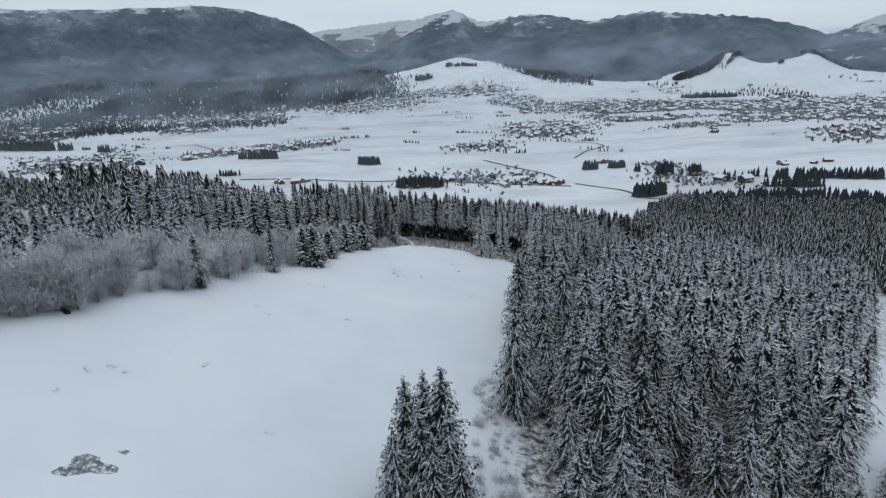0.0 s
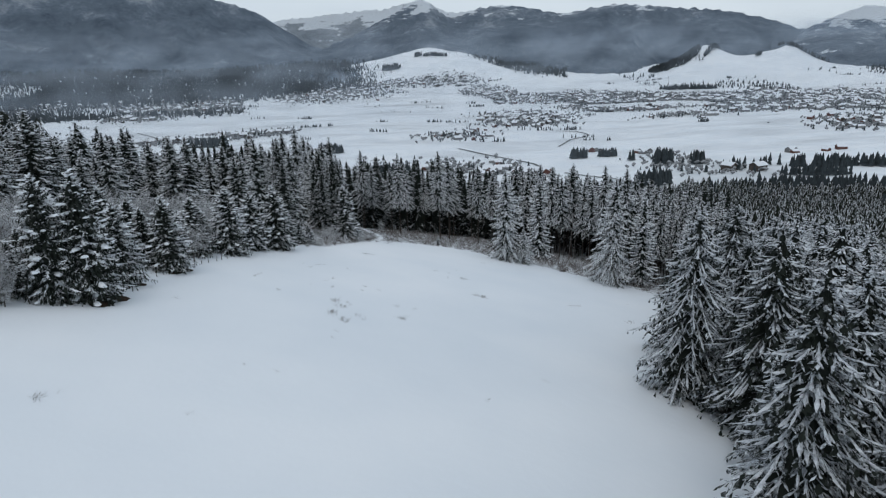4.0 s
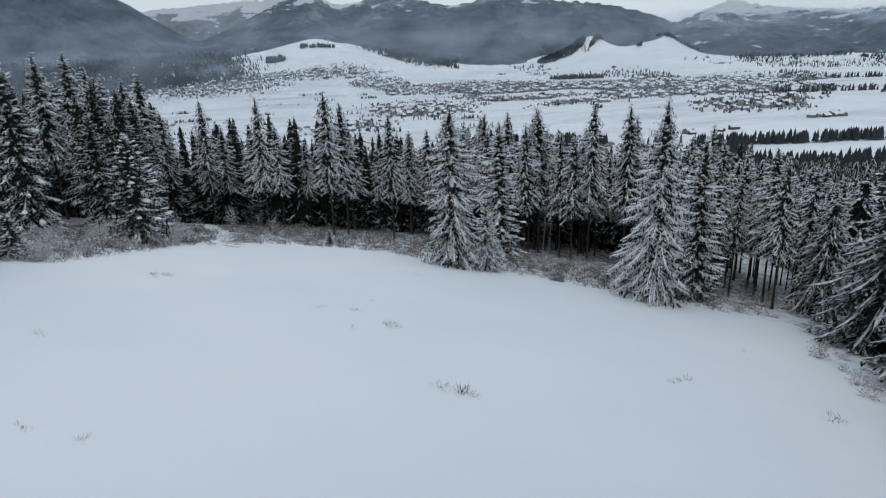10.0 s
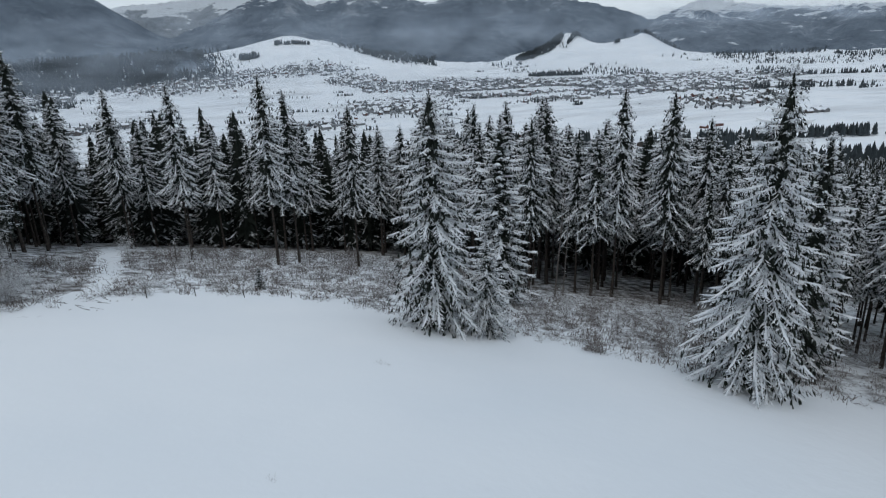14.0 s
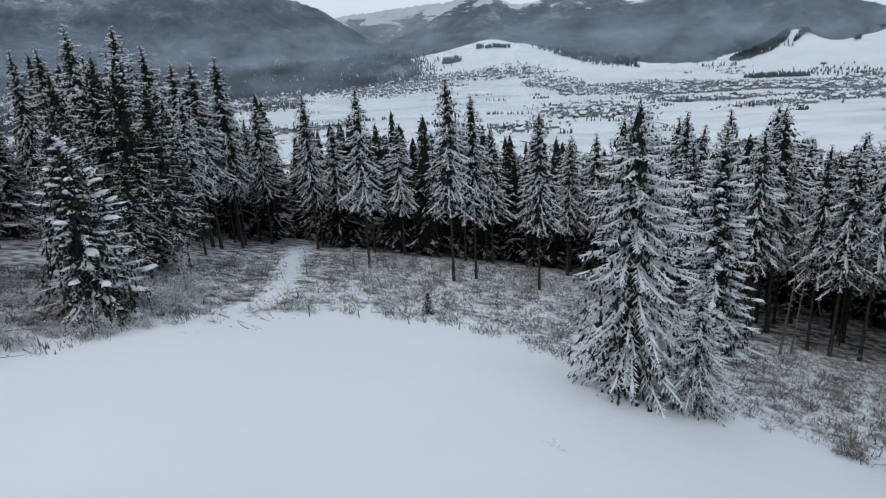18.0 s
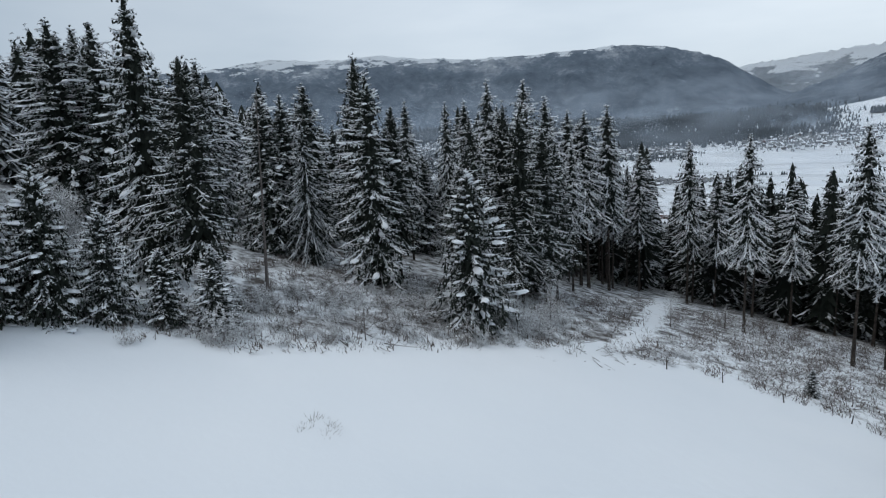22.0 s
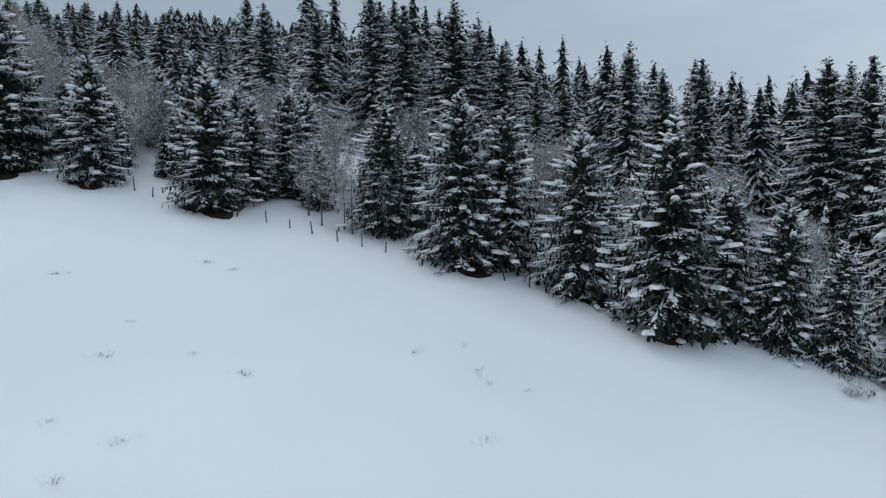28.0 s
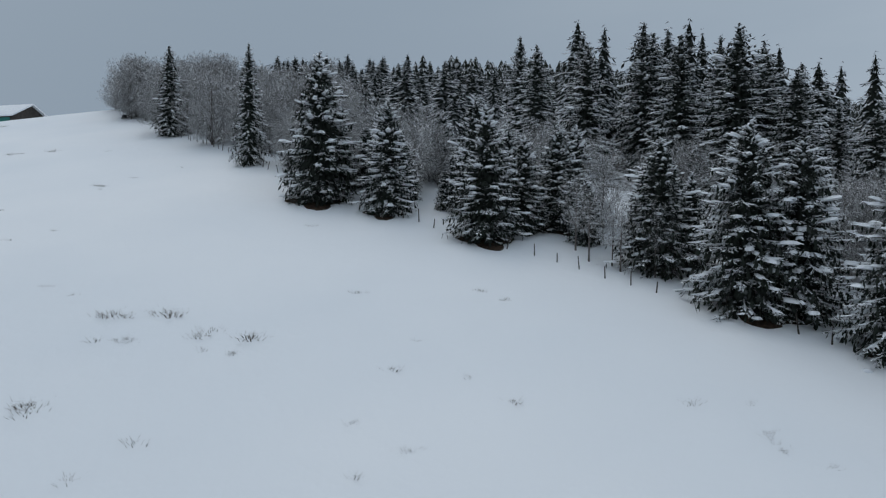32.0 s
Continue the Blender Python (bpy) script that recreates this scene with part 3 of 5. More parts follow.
def joined(name, label, category, places, sorts, mats, rng):
    """Many alike things joined into one object. sorts: lists of (verts, faces, material index)."""
    vs, fs, ms, n = [], [], [], 0
    for x, y, s, w in places:
        for v, f, m in sorts[rng.randrange(len(sorts))]:
            a = rng.uniform(0, math.tau)
            c, d = math.cos(a) * s * w, math.sin(a) * s * w
            q = np.stack([v[:, 0] * c - v[:, 1] * d + x, v[:, 0] * d + v[:, 1] * c + y, v[:, 2] * s + landz(x, y) - 0.1], 1)
            vs.append(q)
            fs.append(f + n)
            ms.append(np.full(len(f), m) if isinstance(m, int) else m)
            n += len(v)
    ob = new(name, mesh_from(name, np.concatenate(vs), np.concatenate(fs), mats, np.concatenate(ms)))
    return tagged(ob, label, category, kind="stuff")


# ---- single trees at the edge of the meadow
plant("open", 17.6, 127.4, 24.7, 1.0, which=0)
plant("open", 22.3, 124.6, 10.6, 1.05, which=1)
plant("fir", 29.2, 143.5, 25.4, 1.0, which=0)
plant("open", 43.6, 111.8, 28.2, 0.82, which=1)
plant("fir", 52.6, 116.8, 25.2, 0.95, which=1)
plant("forest", 64, 129, 25, 1.0, which=1)
plant("forest", 59, 123, 22, 1.0, which=4)
plant("forest", 1.7, 177.1, 30.6, 0.95, which=0)
plant("forest", 12, 173.9, 28.7, 0.95, which=5)
plant("forest", -15.6, 174.3, 29.2, 0.9, which=2)
plant("forest", -1.5, 171.7, 31.6, 1.0, which=3)
plant("dark", -26.2, 123, 14.8, 1.0, which=0)
plant("high", -38.2, 150.5, 26, 1.05, which=0)
plant("high", -40.5, 155.5, 26.5, 1.05, which=3)
plant("forest", -38, 164, 24, 0.9, which=4)
plant("sheltered", -36.2, 143.6, 24.4, 1.05, which=1)
plant("sheltered", -31.9, 140.3, 23, 1.05, which=2)
plant("sheltered", -31.0, 144.0, 22.3, 1.05, which=0)
plant("sheltered", -32.5, 149.5, 21.2, 1.05, which=3)
plant("high", -40, 124.5, 22.6, 0.95, which=1)
plant("sheltered", -33.6, 132.6, 18, 0.95, which=1)
plant("sheltered", -36.4, 137, 21, 1.0, which=0)
plant("sheltered", -30.2, 136.2, 14, 1.0, which=2)
plant("sheltered", -41, 129, 20.3, 0.9, which=2)
plant("sheltered", -43.5, 126.3, 24.6, 0.9, which=0)
plant("full", -48.5, 122.5, 16, 0.85, which=4)
plant("forest", -53.5, 144.6, 23, 0.85, which=1)
plant("forest", -57.5, 158.4, 26, 0.85, which=5)
plant("dark", -34, 84.6, 13.4, 1.1, which=1)
plant("dark", -35.7, 88.4, 10, 0.95, which=2)
plant("dark", -34.9, 91.6, 9.6, 0.9, which=3)
plant("dark", -34.0, 94.6, 7.5, 1.0, which=4)
plant("dark", -32.6, 97.5, 5.2, 1.2, which=0)
plant("dark", -31.0, 100.2, 4.6, 1.3, which=2)
plant("dark", -33.2, 101.5, 5.4, 1.2, which=1)
plant("high", -42, 102, 23, 0.85, which=2)
plant("sheltered", -36.2, 102.6, 18.8, 1.1, which=2)
plant("dark", -37.1, 79, 11.8, 1.0, which=3)
plant("dark", -38.6, 70.3, 12.9, 1.1, which=4)
plant("dark", -40.0, 73.4, 12.0, 1.05, which=2)
plant("dark", -42.2, 63.5, 10.4, 1.2, which=0)
plant("dark", -40.4, 28.6, 15.4, 1.0, which=1)
plant("dark", -43.2, 26.0, 14.6, 0.95, which=3)
plant("dark", -41.2, 37.2, 11.4, 0.95, which=2)
plant("dark", -40.2, 49.0, 11.6, 1.1, which=1)
plant("dark", -44.5, 50.5, 9, 1.0, which=3)
plant("dark", -47.4, 52.7, 10, 1.05, which=4)
plant("dark", -46.5, 44.0, 12, 0.9, which=0)
plant("high", -57.2, -24, 16.0, 1.05, which=0)
plant("high", -48, 8, 16.5, 0.8, which=2)
plant("full", 29.5, 1.2, 26, 1.2, which=0)
plant("full", 34.2, -15.1, 25.3, 1.15, which=1)
plant("full", 33.8, 35, 27, 1.1, which=2)
plant("full", 12.3, -92.3, 26, 1.2, which=3)
plant("full", 6.4, -91.6, 22.5, 1.05, which=4)
plant("full", 9.0, -96.5, 19.5, 1.2, which=5)
plant("full", 5.0, -97.0, 16, 1.2, which=2)
plant("full", 13.5, -96.5, 22, 0.95, which=0)
plant("full", 9.4, -90.8, 24, 0.95, which=1)
plant("full", 11.2, -99.5, 18.5, 1.05, which=4)
plant("full", 15.4, -101, 17, 1.1, which=1)
plant("full", 25.5, -54.9, 27, 0.95, which=1)
plant("full", 38.5, 51.2, 21.6, 1.25, which=2)
plant("full", 113, -52, 18, 1.2, which=2)
plant("full", 120, -44, 20, 1.2, which=4)
plant("full", 127, -36, 19, 1.2, which=0)
plant("dark", -1.7, 143.8, 3.0, 1.0, which=3)

# ---- the woods

rng = random.Random(5)
for px, py in scatter(((58, 122), (66, 112), (96, 138), (100, 160), (62, 152)), 5.6, 53):
    plant("forest", px, py, rng.uniform(20, 26), rng.uniform(0.85, 1.1), rng.uniform(-1.5, 1.5), rng=rng)
TAKEN = [o.matrix_basis.translation.copy() for o in scene.objects if o.name.startswith("spruce_tree") and o in USED or o.name.startswith("spruce_tree.")]


def free(x, y, gap):
    return all((x - p.x) ** 2 + (y - p.y) ** 2 > gap * gap for p in TAKEN)


deep, back = [], []
for poly, gap, seed, name, low, high, reach in (
    (FRONT_WOOD, 6.4, 21, "forest", 25, 33, 74),
    (RIGHT_WOOD, 9.4, 22, "full", 16, 28, 20),
    (HIGH_WOOD, 9.2, 23, "high", 16, 23, 52),
):
    for px, py in scatter(poly, gap, seed):
        if not free(px, py, 3.2) or (track(px, py) < 4.0 and 130 < py < 235):
            continue
        tall = rng.uniform(low, high) - (3.0 * float(sstep(52, 72, py) * (1 - sstep(95, 115, py))) if name == "high" else 0)
        near = name == "full" and py < -20 and px < 100
        if near or float(edge_distance(px, py, MEADOW)) < reach:
            plant(name, px, py, tall, rng.uniform(0.85, 1.25) * (1.1 if name == "full" else 1.0 if name == "forest" else 1.15), rng.uniform(-1.5, 1.5), rng=rng)
        else:
            (back if name == "forest" else deep).append((px, py, tall / 25, rng.uniform(1.0, 1.45)))
for px, py in scatter(FAR_LEFT_WOOD, 7.2, 24):
    deep.append((px, py, rng.uniform(7, 12) / 25, rng.uniform(1.4, 1.9)))

def wood_sorts(count, seed, tall, **given):
    """A few simple conifers for woods that stay far off: needles, dark core, snow and stem."""
    out = []
    for k in range(count):
        v, f, layer, white = conifer_arrays(np.random.RandomState(seed + k), 25, **given)
        out.append([(v, f, layer * 2), (*white.arrays(), 3), (*tri_stem(tall, 0.25), 1)])
    return out


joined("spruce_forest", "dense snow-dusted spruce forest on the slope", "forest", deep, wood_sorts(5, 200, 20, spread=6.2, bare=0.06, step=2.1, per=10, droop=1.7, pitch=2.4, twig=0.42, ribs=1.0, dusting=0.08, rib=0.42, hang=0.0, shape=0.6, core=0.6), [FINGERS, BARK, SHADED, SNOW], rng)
# Near-black crowns reach low here: shade between the stems, modelled as colour.
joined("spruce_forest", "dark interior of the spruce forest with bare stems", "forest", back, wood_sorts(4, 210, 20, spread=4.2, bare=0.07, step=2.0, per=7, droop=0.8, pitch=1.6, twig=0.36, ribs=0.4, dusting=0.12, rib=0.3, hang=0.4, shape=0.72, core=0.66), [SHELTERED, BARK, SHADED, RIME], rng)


# far slopes: jagged cones with snow-lined branches
sorts = []
for seed in range(6):
    r = np.random.RandomState(230 + seed)
    vs, fs, n = [], [], 0
    ribs = Bits()
    for t in range(8):
        u = t / 8
        q = crown_radius(u, 5.2, 0.62, 0)
        z1 = 25 * min(1.0, u + 0.22)
        n = star_cone(vs, fs, n, r, 25 * u + 0.5, z1, q, 6)
        a = r.uniform(0, math.tau, 7)
        out = np.stack([np.cos(a), np.sin(a), 0 * a], 1)
        ribs.kites(out * q * 0.15 + (0, 0, z1 - 0.8), out * q * 1.08 * r.uniform(0.85, 1.1, (7, 1)) + (0, 0, 25 * u + 0.7), 0.75 * r.uniform(0.7, 1.3, 7) * (1 - 0.5 * u), 0.6, 0.2)
    sorts.append([(np.concatenate(vs), np.concatenate(fs), 0), (*ribs.arrays(), 1)])
slope = []
for poly, gap, seed in ((LOW_LEFT_WOOD, 8.6, 25), (SLOPE_WOOD, 9.0, 26)):
    slope += [(px, py, rng.uniform(0.75, 1.12), rng.uniform(0.85, 1.2)) for px, py in scatter(poly, gap, seed)]
slope += [(px, py, rng.uniform(0.3, 0.46), rng.uniform(1.1, 1.5)) for px, py in scatter(WEST_WOOD, 6.5, 27)]
joined("slope_forest", "frosted spruce forest falling away down the slope", "forest", slope, sorts, [SHELTERED, RIME], rng)

# ---------------------------------------------------------------- broadleaved trees, shrubs and undergrowth
FROST = snowy("frosted_twigs", (0.15, 0.142, 0.135), (0.31, 0.30, 0.29), -0.2, 1.0, snow=(0.80, 0.83, 0.86), grain=1.2, amount=0.6, spread=0.4, side=0.85)
BRUSH = snowy("brown_brush_with_snow", (0.055, 0.042, 0.036), (0.15, 0.12, 0.105), 0.2, 0.9, grain=1.5, amount=0.37, spread=0.3, side=0.12)
GREY_BARK = snowy("grey_bark", (0.07, 0.06, 0.055), (0.19, 0.17, 0.16), 0.3, 0.9, grain=2.0, amount=0.4)


def broadleaf_arrays(rng, height, spread, low, limbs, twigs, ends, thin=1.0):
    """Limbs from a forked stem, each with side branches that end in sprays of fine twigs, filling a lumpy dome."""
    wood, fine = Bits(), Bits()
    f0, f1 = [], []
    mid = height * (0.5 + 0.5 * low)
    tall = height - mid
    for i in range(limbs):
        a = i * 2.4 + rng.uniform(-0.4, 0.4)
        e = math.asin(min(1.0, -0.8 + 1.78 * (i + 0.5) / limbs))
        q = (0.86 + 0.14 * math.sin(3 * a + 4 * e)) * rng.uniform(0.8, 1.04)
        dome = np.array((math.cos(a) * math.cos(e), math.sin(a) * math.cos(e), math.sin(e)))
        tip = np.array((dome[0] * spread * q, dome[1] * spread * q, max(0.08 * height, mid + dome[2] * tall * q)))
        start = np.array((0.0, 0.0, max(low * height, 0.0, tip[2] - 0.9 * math.hypot(tip[0], tip[1]) - 0.12 * height)))
        start[2] = min(start[2], 0.62 * height)
        bend = start + (tip - start) * (0.45, 0.45, 0.62)
        wood.plates([start, bend], [bend, tip], (0.02 + 0.004 * height) * thin * np.array((1.0, 0.6)))
        for k in range(twigs):
            s = 0.15 + 0.85 * ((k + rng.uniform(0, 1)) / twigs) ** 0.7
            r0 = start + (bend - start) * 2 * s if s < 0.5 else bend + (tip - bend) * (2 * s - 1)
            r0 = r0 + rng.normal(0, 0.03, 3) * height
            r0[2] = max(r0[2], 0.05)
            away = (r0 - (0, 0, mid)) / (spread, spread, tall)
            M = (0.2 + 0.058 * height) * rng.uniform(0.6, 1.2)
            for _ in range(ends):
                way = 0.7 * away + rng.normal(0, 0.62, 3) + (0, 0, 0.12)
                r1 = r0 + way / max(1e-6, float(np.linalg.norm(way))) * M * rng.uniform(0.5, 1.1)
                r1[2] = max(r1[2], 0.03)
                f0.append(r0)
                f1.append(r1)
    fine.kites(f0, f1, 0.07 * thin, 0.45, 0.25)
    return wood.arrays(), fine.arrays()


def broadleaf(name, label, category, height, spread, low, limbs, twigs, ends, seed, mat, group, thin=1.0, stems=1):
    rng = np.random.RandomState(seed)
    root = new(name)
    tagged(root, label, category, group)
    if stems:
        part("trunk", mesh_from("trunk", *stem_arrays(height * 0.8, 0.007 * height + 0.03, base=-0.5), [GREY_BARK], smooth=True), root)
    (wv, wf), (fv, ff) = broadleaf_arrays(rng, height, spread, low, limbs, twigs, ends, thin)
    part("limb_frame", mesh_from("limb_frame", wv, wf, [GREY_BARK if stems else mat]), root)
    tagged(part("twig_mass", mesh_from("twig_mass", fv, ff, [mat]), root, "fine frosted twigs"), kind="stuff")
    root["tall"] = height
    return root


def sort(key, count, group, seed, **given):
    KINDS[key] = ([broadleaf(seed=seed + i, group=group, **given) for i in range(count)], group)


sort("beech", 5, "frosted broadleaved trees", 300, name="broadleaf_tree", label="bare broadleaved tree with frosted grey twigs", category="tree", height=14, spread=5.6, low=0.03, limbs=90, twigs=12, ends=7, mat=FROST, thin=0.95)
sort("sapling", 3, "young trees at the fence", 320, name="young_tree", label="thin young tree with snow on its bare twigs", category="tree", height=6, spread=1.7, low=0.3, limbs=26, twigs=6, ends=4, mat=FROST, thin=0.55)
sort("bush", 3, "snowy bushes at the corner", 360, name="bush", label="rounded bush of fine twigs covered in snow", category="bush", height=2.4, spread=1.7, low=0.0, limbs=34, twigs=5, ends=5, mat=FROST, thin=0.7, stems=0)
sort("shrub", 5, "shrubs along the wood edge", 340, name="shrub", label="low bare shrub with brown twigs and snow", category="shrub", height=1.8, spread=1.4, low=0.0, limbs=26, twigs=4, ends=4, mat=BRUSH, thin=0.45, stems=0)


def along_edge(line, step):
    """Uneven places along a line."""
    for (x0, y0), (x1, y1) in zip(line, line[1:]):
        count = int(math.hypot(x1 - x0, y1 - y0) / step)
        for k in range(count):
            q = (k + rng.uniform(0.1, 0.9)) / count
            yield x0 + (x1 - x0) * q + rng.uniform(-1, 1), y0 + (y1 - y0) * q


for px, py in scatter(((-76, -82), (-60, -33), (-53, 0), (-47, 14), (-62, 20), (-78, -20), (-98, -70)), 9.2, 41):
    plant("beech", px, py, rng.uniform(9.5, 15.5), rng.uniform(1.05, 1.3), rng=rng)
for px, py in along_edge(((-75, -76), (-61, -33), (-54, 0), (-48, 14)), 6.5):
    plant("beech", px - 2.5, py, rng.uniform(5.5, 9.5), rng.uniform(0.95, 1.25), rng=rng)
for px, py in along_edge(((-80, -80), (-72, -62), (-66, -36)), 5.0):
    plant("beech", px - 2.5, py, rng.uniform(12.5, 15), rng.uniform(0.85, 1.0), rng=rng)
for px, py in along_edge(((-46, 18), (-43, 40), (-42, 64), (-39, 84), (-35, 96)), 3.6):
    px -= rng.uniform(1, 6)
    if free(px, py, 2.6):
        plant("dark", px, py, rng.uniform(3.5, 8), rng.uniform(0.9, 1.15), rng=rng)
for px, py in scatter(((-47, 14), (-43, 30), (-46, 46), (-46, 66), (-43, 84), (-41, 98), (-50, 100), (-56, 80), (-60, 40), (-58, 18)), 5.0, 42):
    if free(px, py, 2.2):
        if rng.random() < 0.25:
            plant("dark", px, py, rng.uniform(5, 10), rng.uniform(0.9, 1.1), rng=rng)
        else:
            plant("beech", px, py, rng.uniform(6.5, 10.5), rng.uniform(0.8, 1.05), rng=rng)
for px, py, h in ((-40.6, 58.5, 7), (-40.5, 63.8, 6.5), (-40.7, 60.4, 5.5), (-40.0, 61.3, 6), (-42.5, 56.6, 7.5), (-26.3, 109.5, 4.2), (-23, 118, 3.4), (-27.5, 128, 5), (-24, 127, 4), (-30, 133, 6), (-24.5, 134, 4.5), (-28, 140, 6.5), (-20.5, 158, 5.5), (-13, 160, 4), (38.6, 128, 4), (35, 134.5, 3.6)):
    plant("sapling", px, py, h, rng.uniform(0.9, 1.3), rng=rng)

# shrubs and brush between meadow and forest
BRUSH_BELT = ((-21, 126), (-9, 138), (3, 139), (13, 131), (27, 123), (41, 114), (55, 107), (58, 128), (38, 150), (27, 180), (14, 200), (-14, 200), (-32, 178), (-36, 150))
for px, py in scatter(BRUSH_BELT, 6.2, 43, lambda x, y: float(edge_distance(x, y, MEADOW)) > 1.2 and not (track(x, y) < 2.0 and y > 130)):
    plant("shrub", px, py, rng.uniform(0.9, 2.2), rng.uniform(0.9, 1.6), rng=rng)
for px, py in scatter(((-30, 93), (-27, 101), (-24, 112), (-20, 126), (-34, 140), (-40, 118), (-36, 104)), 2.8, 44):
    if rng.random() < 0.6:
        plant("bush", px, py, rng.uniform(1.2, 2.6), rng.uniform(0.9, 1.3), rng=rng)
    else:
        plant("shrub", px, py, rng.uniform(0.8, 1.9), rng.uniform(1.0, 1.6), rng=rng)
for px, py in scatter(((36, 52), (43, 71), (50, 88), (57, 104), (62, 104), (54, 84), (46, 68), (39, 50)), 4.0, 45):
    plant("shrub", px, py, rng.uniform(1.0, 2.2), rng.uniform(0.9, 1.5), rng=rng)

sorts = []
for seed in range(5):
    (wv, wf), (fv, ff) = broadleaf_arrays(np.random.RandomState(380 + seed), 2.0, 1.35, 0.0, 15, 4, 3, 0.6)
    sorts.append([(np.concatenate([wv, fv]), np.concatenate([wf, ff + len(wv)]), 0)])
thicket = [(px, py, rng.uniform(0.5, 1.2), rng.uniform(0.9, 1.4)) for px, py in scatter(((-13, 140), (3, 142), (14, 134), (26, 128), (26, 170), (8, 190), (-22, 190), (-16, 160)), 4.0, 55, lambda x, y: track(x, y) > 2.0)]
thicket += [(px, py, rng.uniform(0.8, 1.5), rng.uniform(0.9, 1.3)) for px, py in scatter(((26, 126), (42, 116), (58, 108), (78, 128), (62, 152), (36, 152)), 2.9, 48)]
thicket += [(px, py, rng.uniform(0.4, 0.9), rng.uniform(0.9, 1.4)) for px, py in scatter(((-28, 100), (-22, 120), (-12, 137), (-28, 166), (-46, 130), (-38, 106)), 3.6, 56)]
joined("thicket", "dense brown thicket of bare twigs dusted with snow", "undergrowth", thicket, sorts, [BRUSH], rng)

for px, py in scatter(((-30, 122), (-22, 127), (-25, 140), (-33, 142), (-36, 128)), 3.2, 49):
    plant("bush", px, py, rng.uniform(1.6, 3.2), rng.uniform(0.9, 1.3), rng=rng)

for px, py in scatter(((-30, 93), (-21, 122), (-10, 138), (-30, 168), (-46, 130), (-38, 104)), 3.0, 54, lambda x, y: track(x, y) > 1.8):
    plant("bush" if rng.random() < 0.7 else "shrub", px, py, rng.uniform(0.5, 1.3), rng.uniform(1.0, 1.7), rng=rng)
for px, py in scatter(((16, -40), (24, -36), (26, -112), (17, -112)), 3.2, 52):
    if free(px, py, 3.0):
        plant("bush", px, py, rng.uniform(1.2, 2.8), rng.uniform(0.9, 1.3), rng=rng)

sorts = []
for seed in range(6):
    r = np.random.RandomState(400 + seed)
    b = Bits()
    p0 = np.stack([r.uniform(-0.9, 0.9, 26), r.uniform(-0.9, 0.9, 26), r.uniform(-0.05, 0.15, 26)], 1)
    b.plates(p0, p0 + np.stack([r.uniform(-0.5, 0.5, 26), r.uniform(-0.5, 0.5, 26), r.uniform(0.15, 0.75, 26)], 1), 0.07)
    v, f = b.arrays()
    sorts.append([(v, f, 0)])
low = [(px, py, rng.uniform(0.6, 1.3), rng.uniform(0.9, 1.5)) for px, py in scatter(BRUSH_BELT, 2.3, 46, lambda x, y: not (track(x, y) < 1.5 and y > 130))]
low += [(px, py, rng.uniform(0.5, 1.1), rng.uniform(0.9, 1.5)) for px, py in scatter(((-31, 92), (-26.5, 101), (-23.5, 112), (-20, 126), (-36, 150), (-52, 120), (-38, 100)), 1.7, 47)]
joined("undergrowth", "low brown brush and dead stalks dusted with snow", "undergrowth", low, sorts, [BRUSH], rng)

# ---------------------------------------------------------------- meadow: tufts, fence, logs, bales, barn
DRY = snowy("dry_grass", (0.06, 0.05, 0.04), (0.16, 0.13, 0.10), 0.2, 0.9, grain=3.0, amount=0.4)
TUFTS = []
for seed in range(4):
    r = np.random.RandomState(500 + seed)
    b = Bits()
    n = 34
    a = r.uniform(0, math.tau, n)
    q = r.uniform(0, 0.75, n) ** 1.3
    p0 = np.stack([q * np.cos(a) * 1.5, q * np.sin(a), np.full(n, -0.08)], 1)
    b.plates(p0, p0 + np.stack([0.3 * np.cos(a), 0.3 * np.sin(a), r.uniform(0.2, 0.62, n)], 1) * r.uniform(0.5, 1.0, (n, 1)), 0.035)
    TUFTS.append(mesh_from("grass_tuft", *b.arrays(), [DRY]))


def tuft(x, y, size=1.0):
    for k in range(3 if size > 1.1 else 1):
        ob = new("grass_tuft", TUFTS[rng.randrange(4)])
        px, py = x + (rng.uniform(-1.2, 1.2) if k else 0), y + (rng.uniform(-0.8, 0.8) if k else 0)
        ob.matrix_basis = pose(px, py, landz(px, py), 0, 0, rng.uniform(0, 360)) @ Matrix.Diagonal((size * 0.8, size * 0.8, size * 0.6, 1))
        tagged(ob, "tuft of dry brown grass poking through the snow", "grass", kind="stuff")


for x, y, s in ((-15.8, 47.7, 1.4), (-14.2, 45.2, 1.2), (8.4, 70.3, 1.3), (6.9, 70.7, 1.2), (26.9, 75.9, 1.2), (-29.4, 56.9, 0.8), (35.8, 70.2, 1.2), (-6.5, 51.5, 1.1), (-3.8, 51.7, 0.9), (41, 87.7, 0.8), (-1.4, 89.2, 1.0), (1.7, 89.2, 1.0), (4.4, 84.9, 1.2), (1.4, 82.9, 0.8)):
    tuft(x, y, s)
for x, y, s in ((3.5, 93.9, 0.6), (10.4, 112.7, 1.0), (-16.9, 97.9, 1.15), (-17.3, 96.4, 1.0), (-17.9, 74.6, 0.9), (-12.9, 38.6, 1.5), (-14.7, 41.4, 1.5), (-5.2, 45.3, 1.3), (-10.4, 41.1, 1.0), (-11.4, 42.7, 1.0), (-33.5, 34.7, 1.0), (-24.2, 48.4, 0.9), (-29.6, 54.8, 0.9), (-10.3, 60.5, 0.8), (-23.9, 70.1, 0.7), (-23, 73.7, 0.7)):
    tuft(x, y, s)
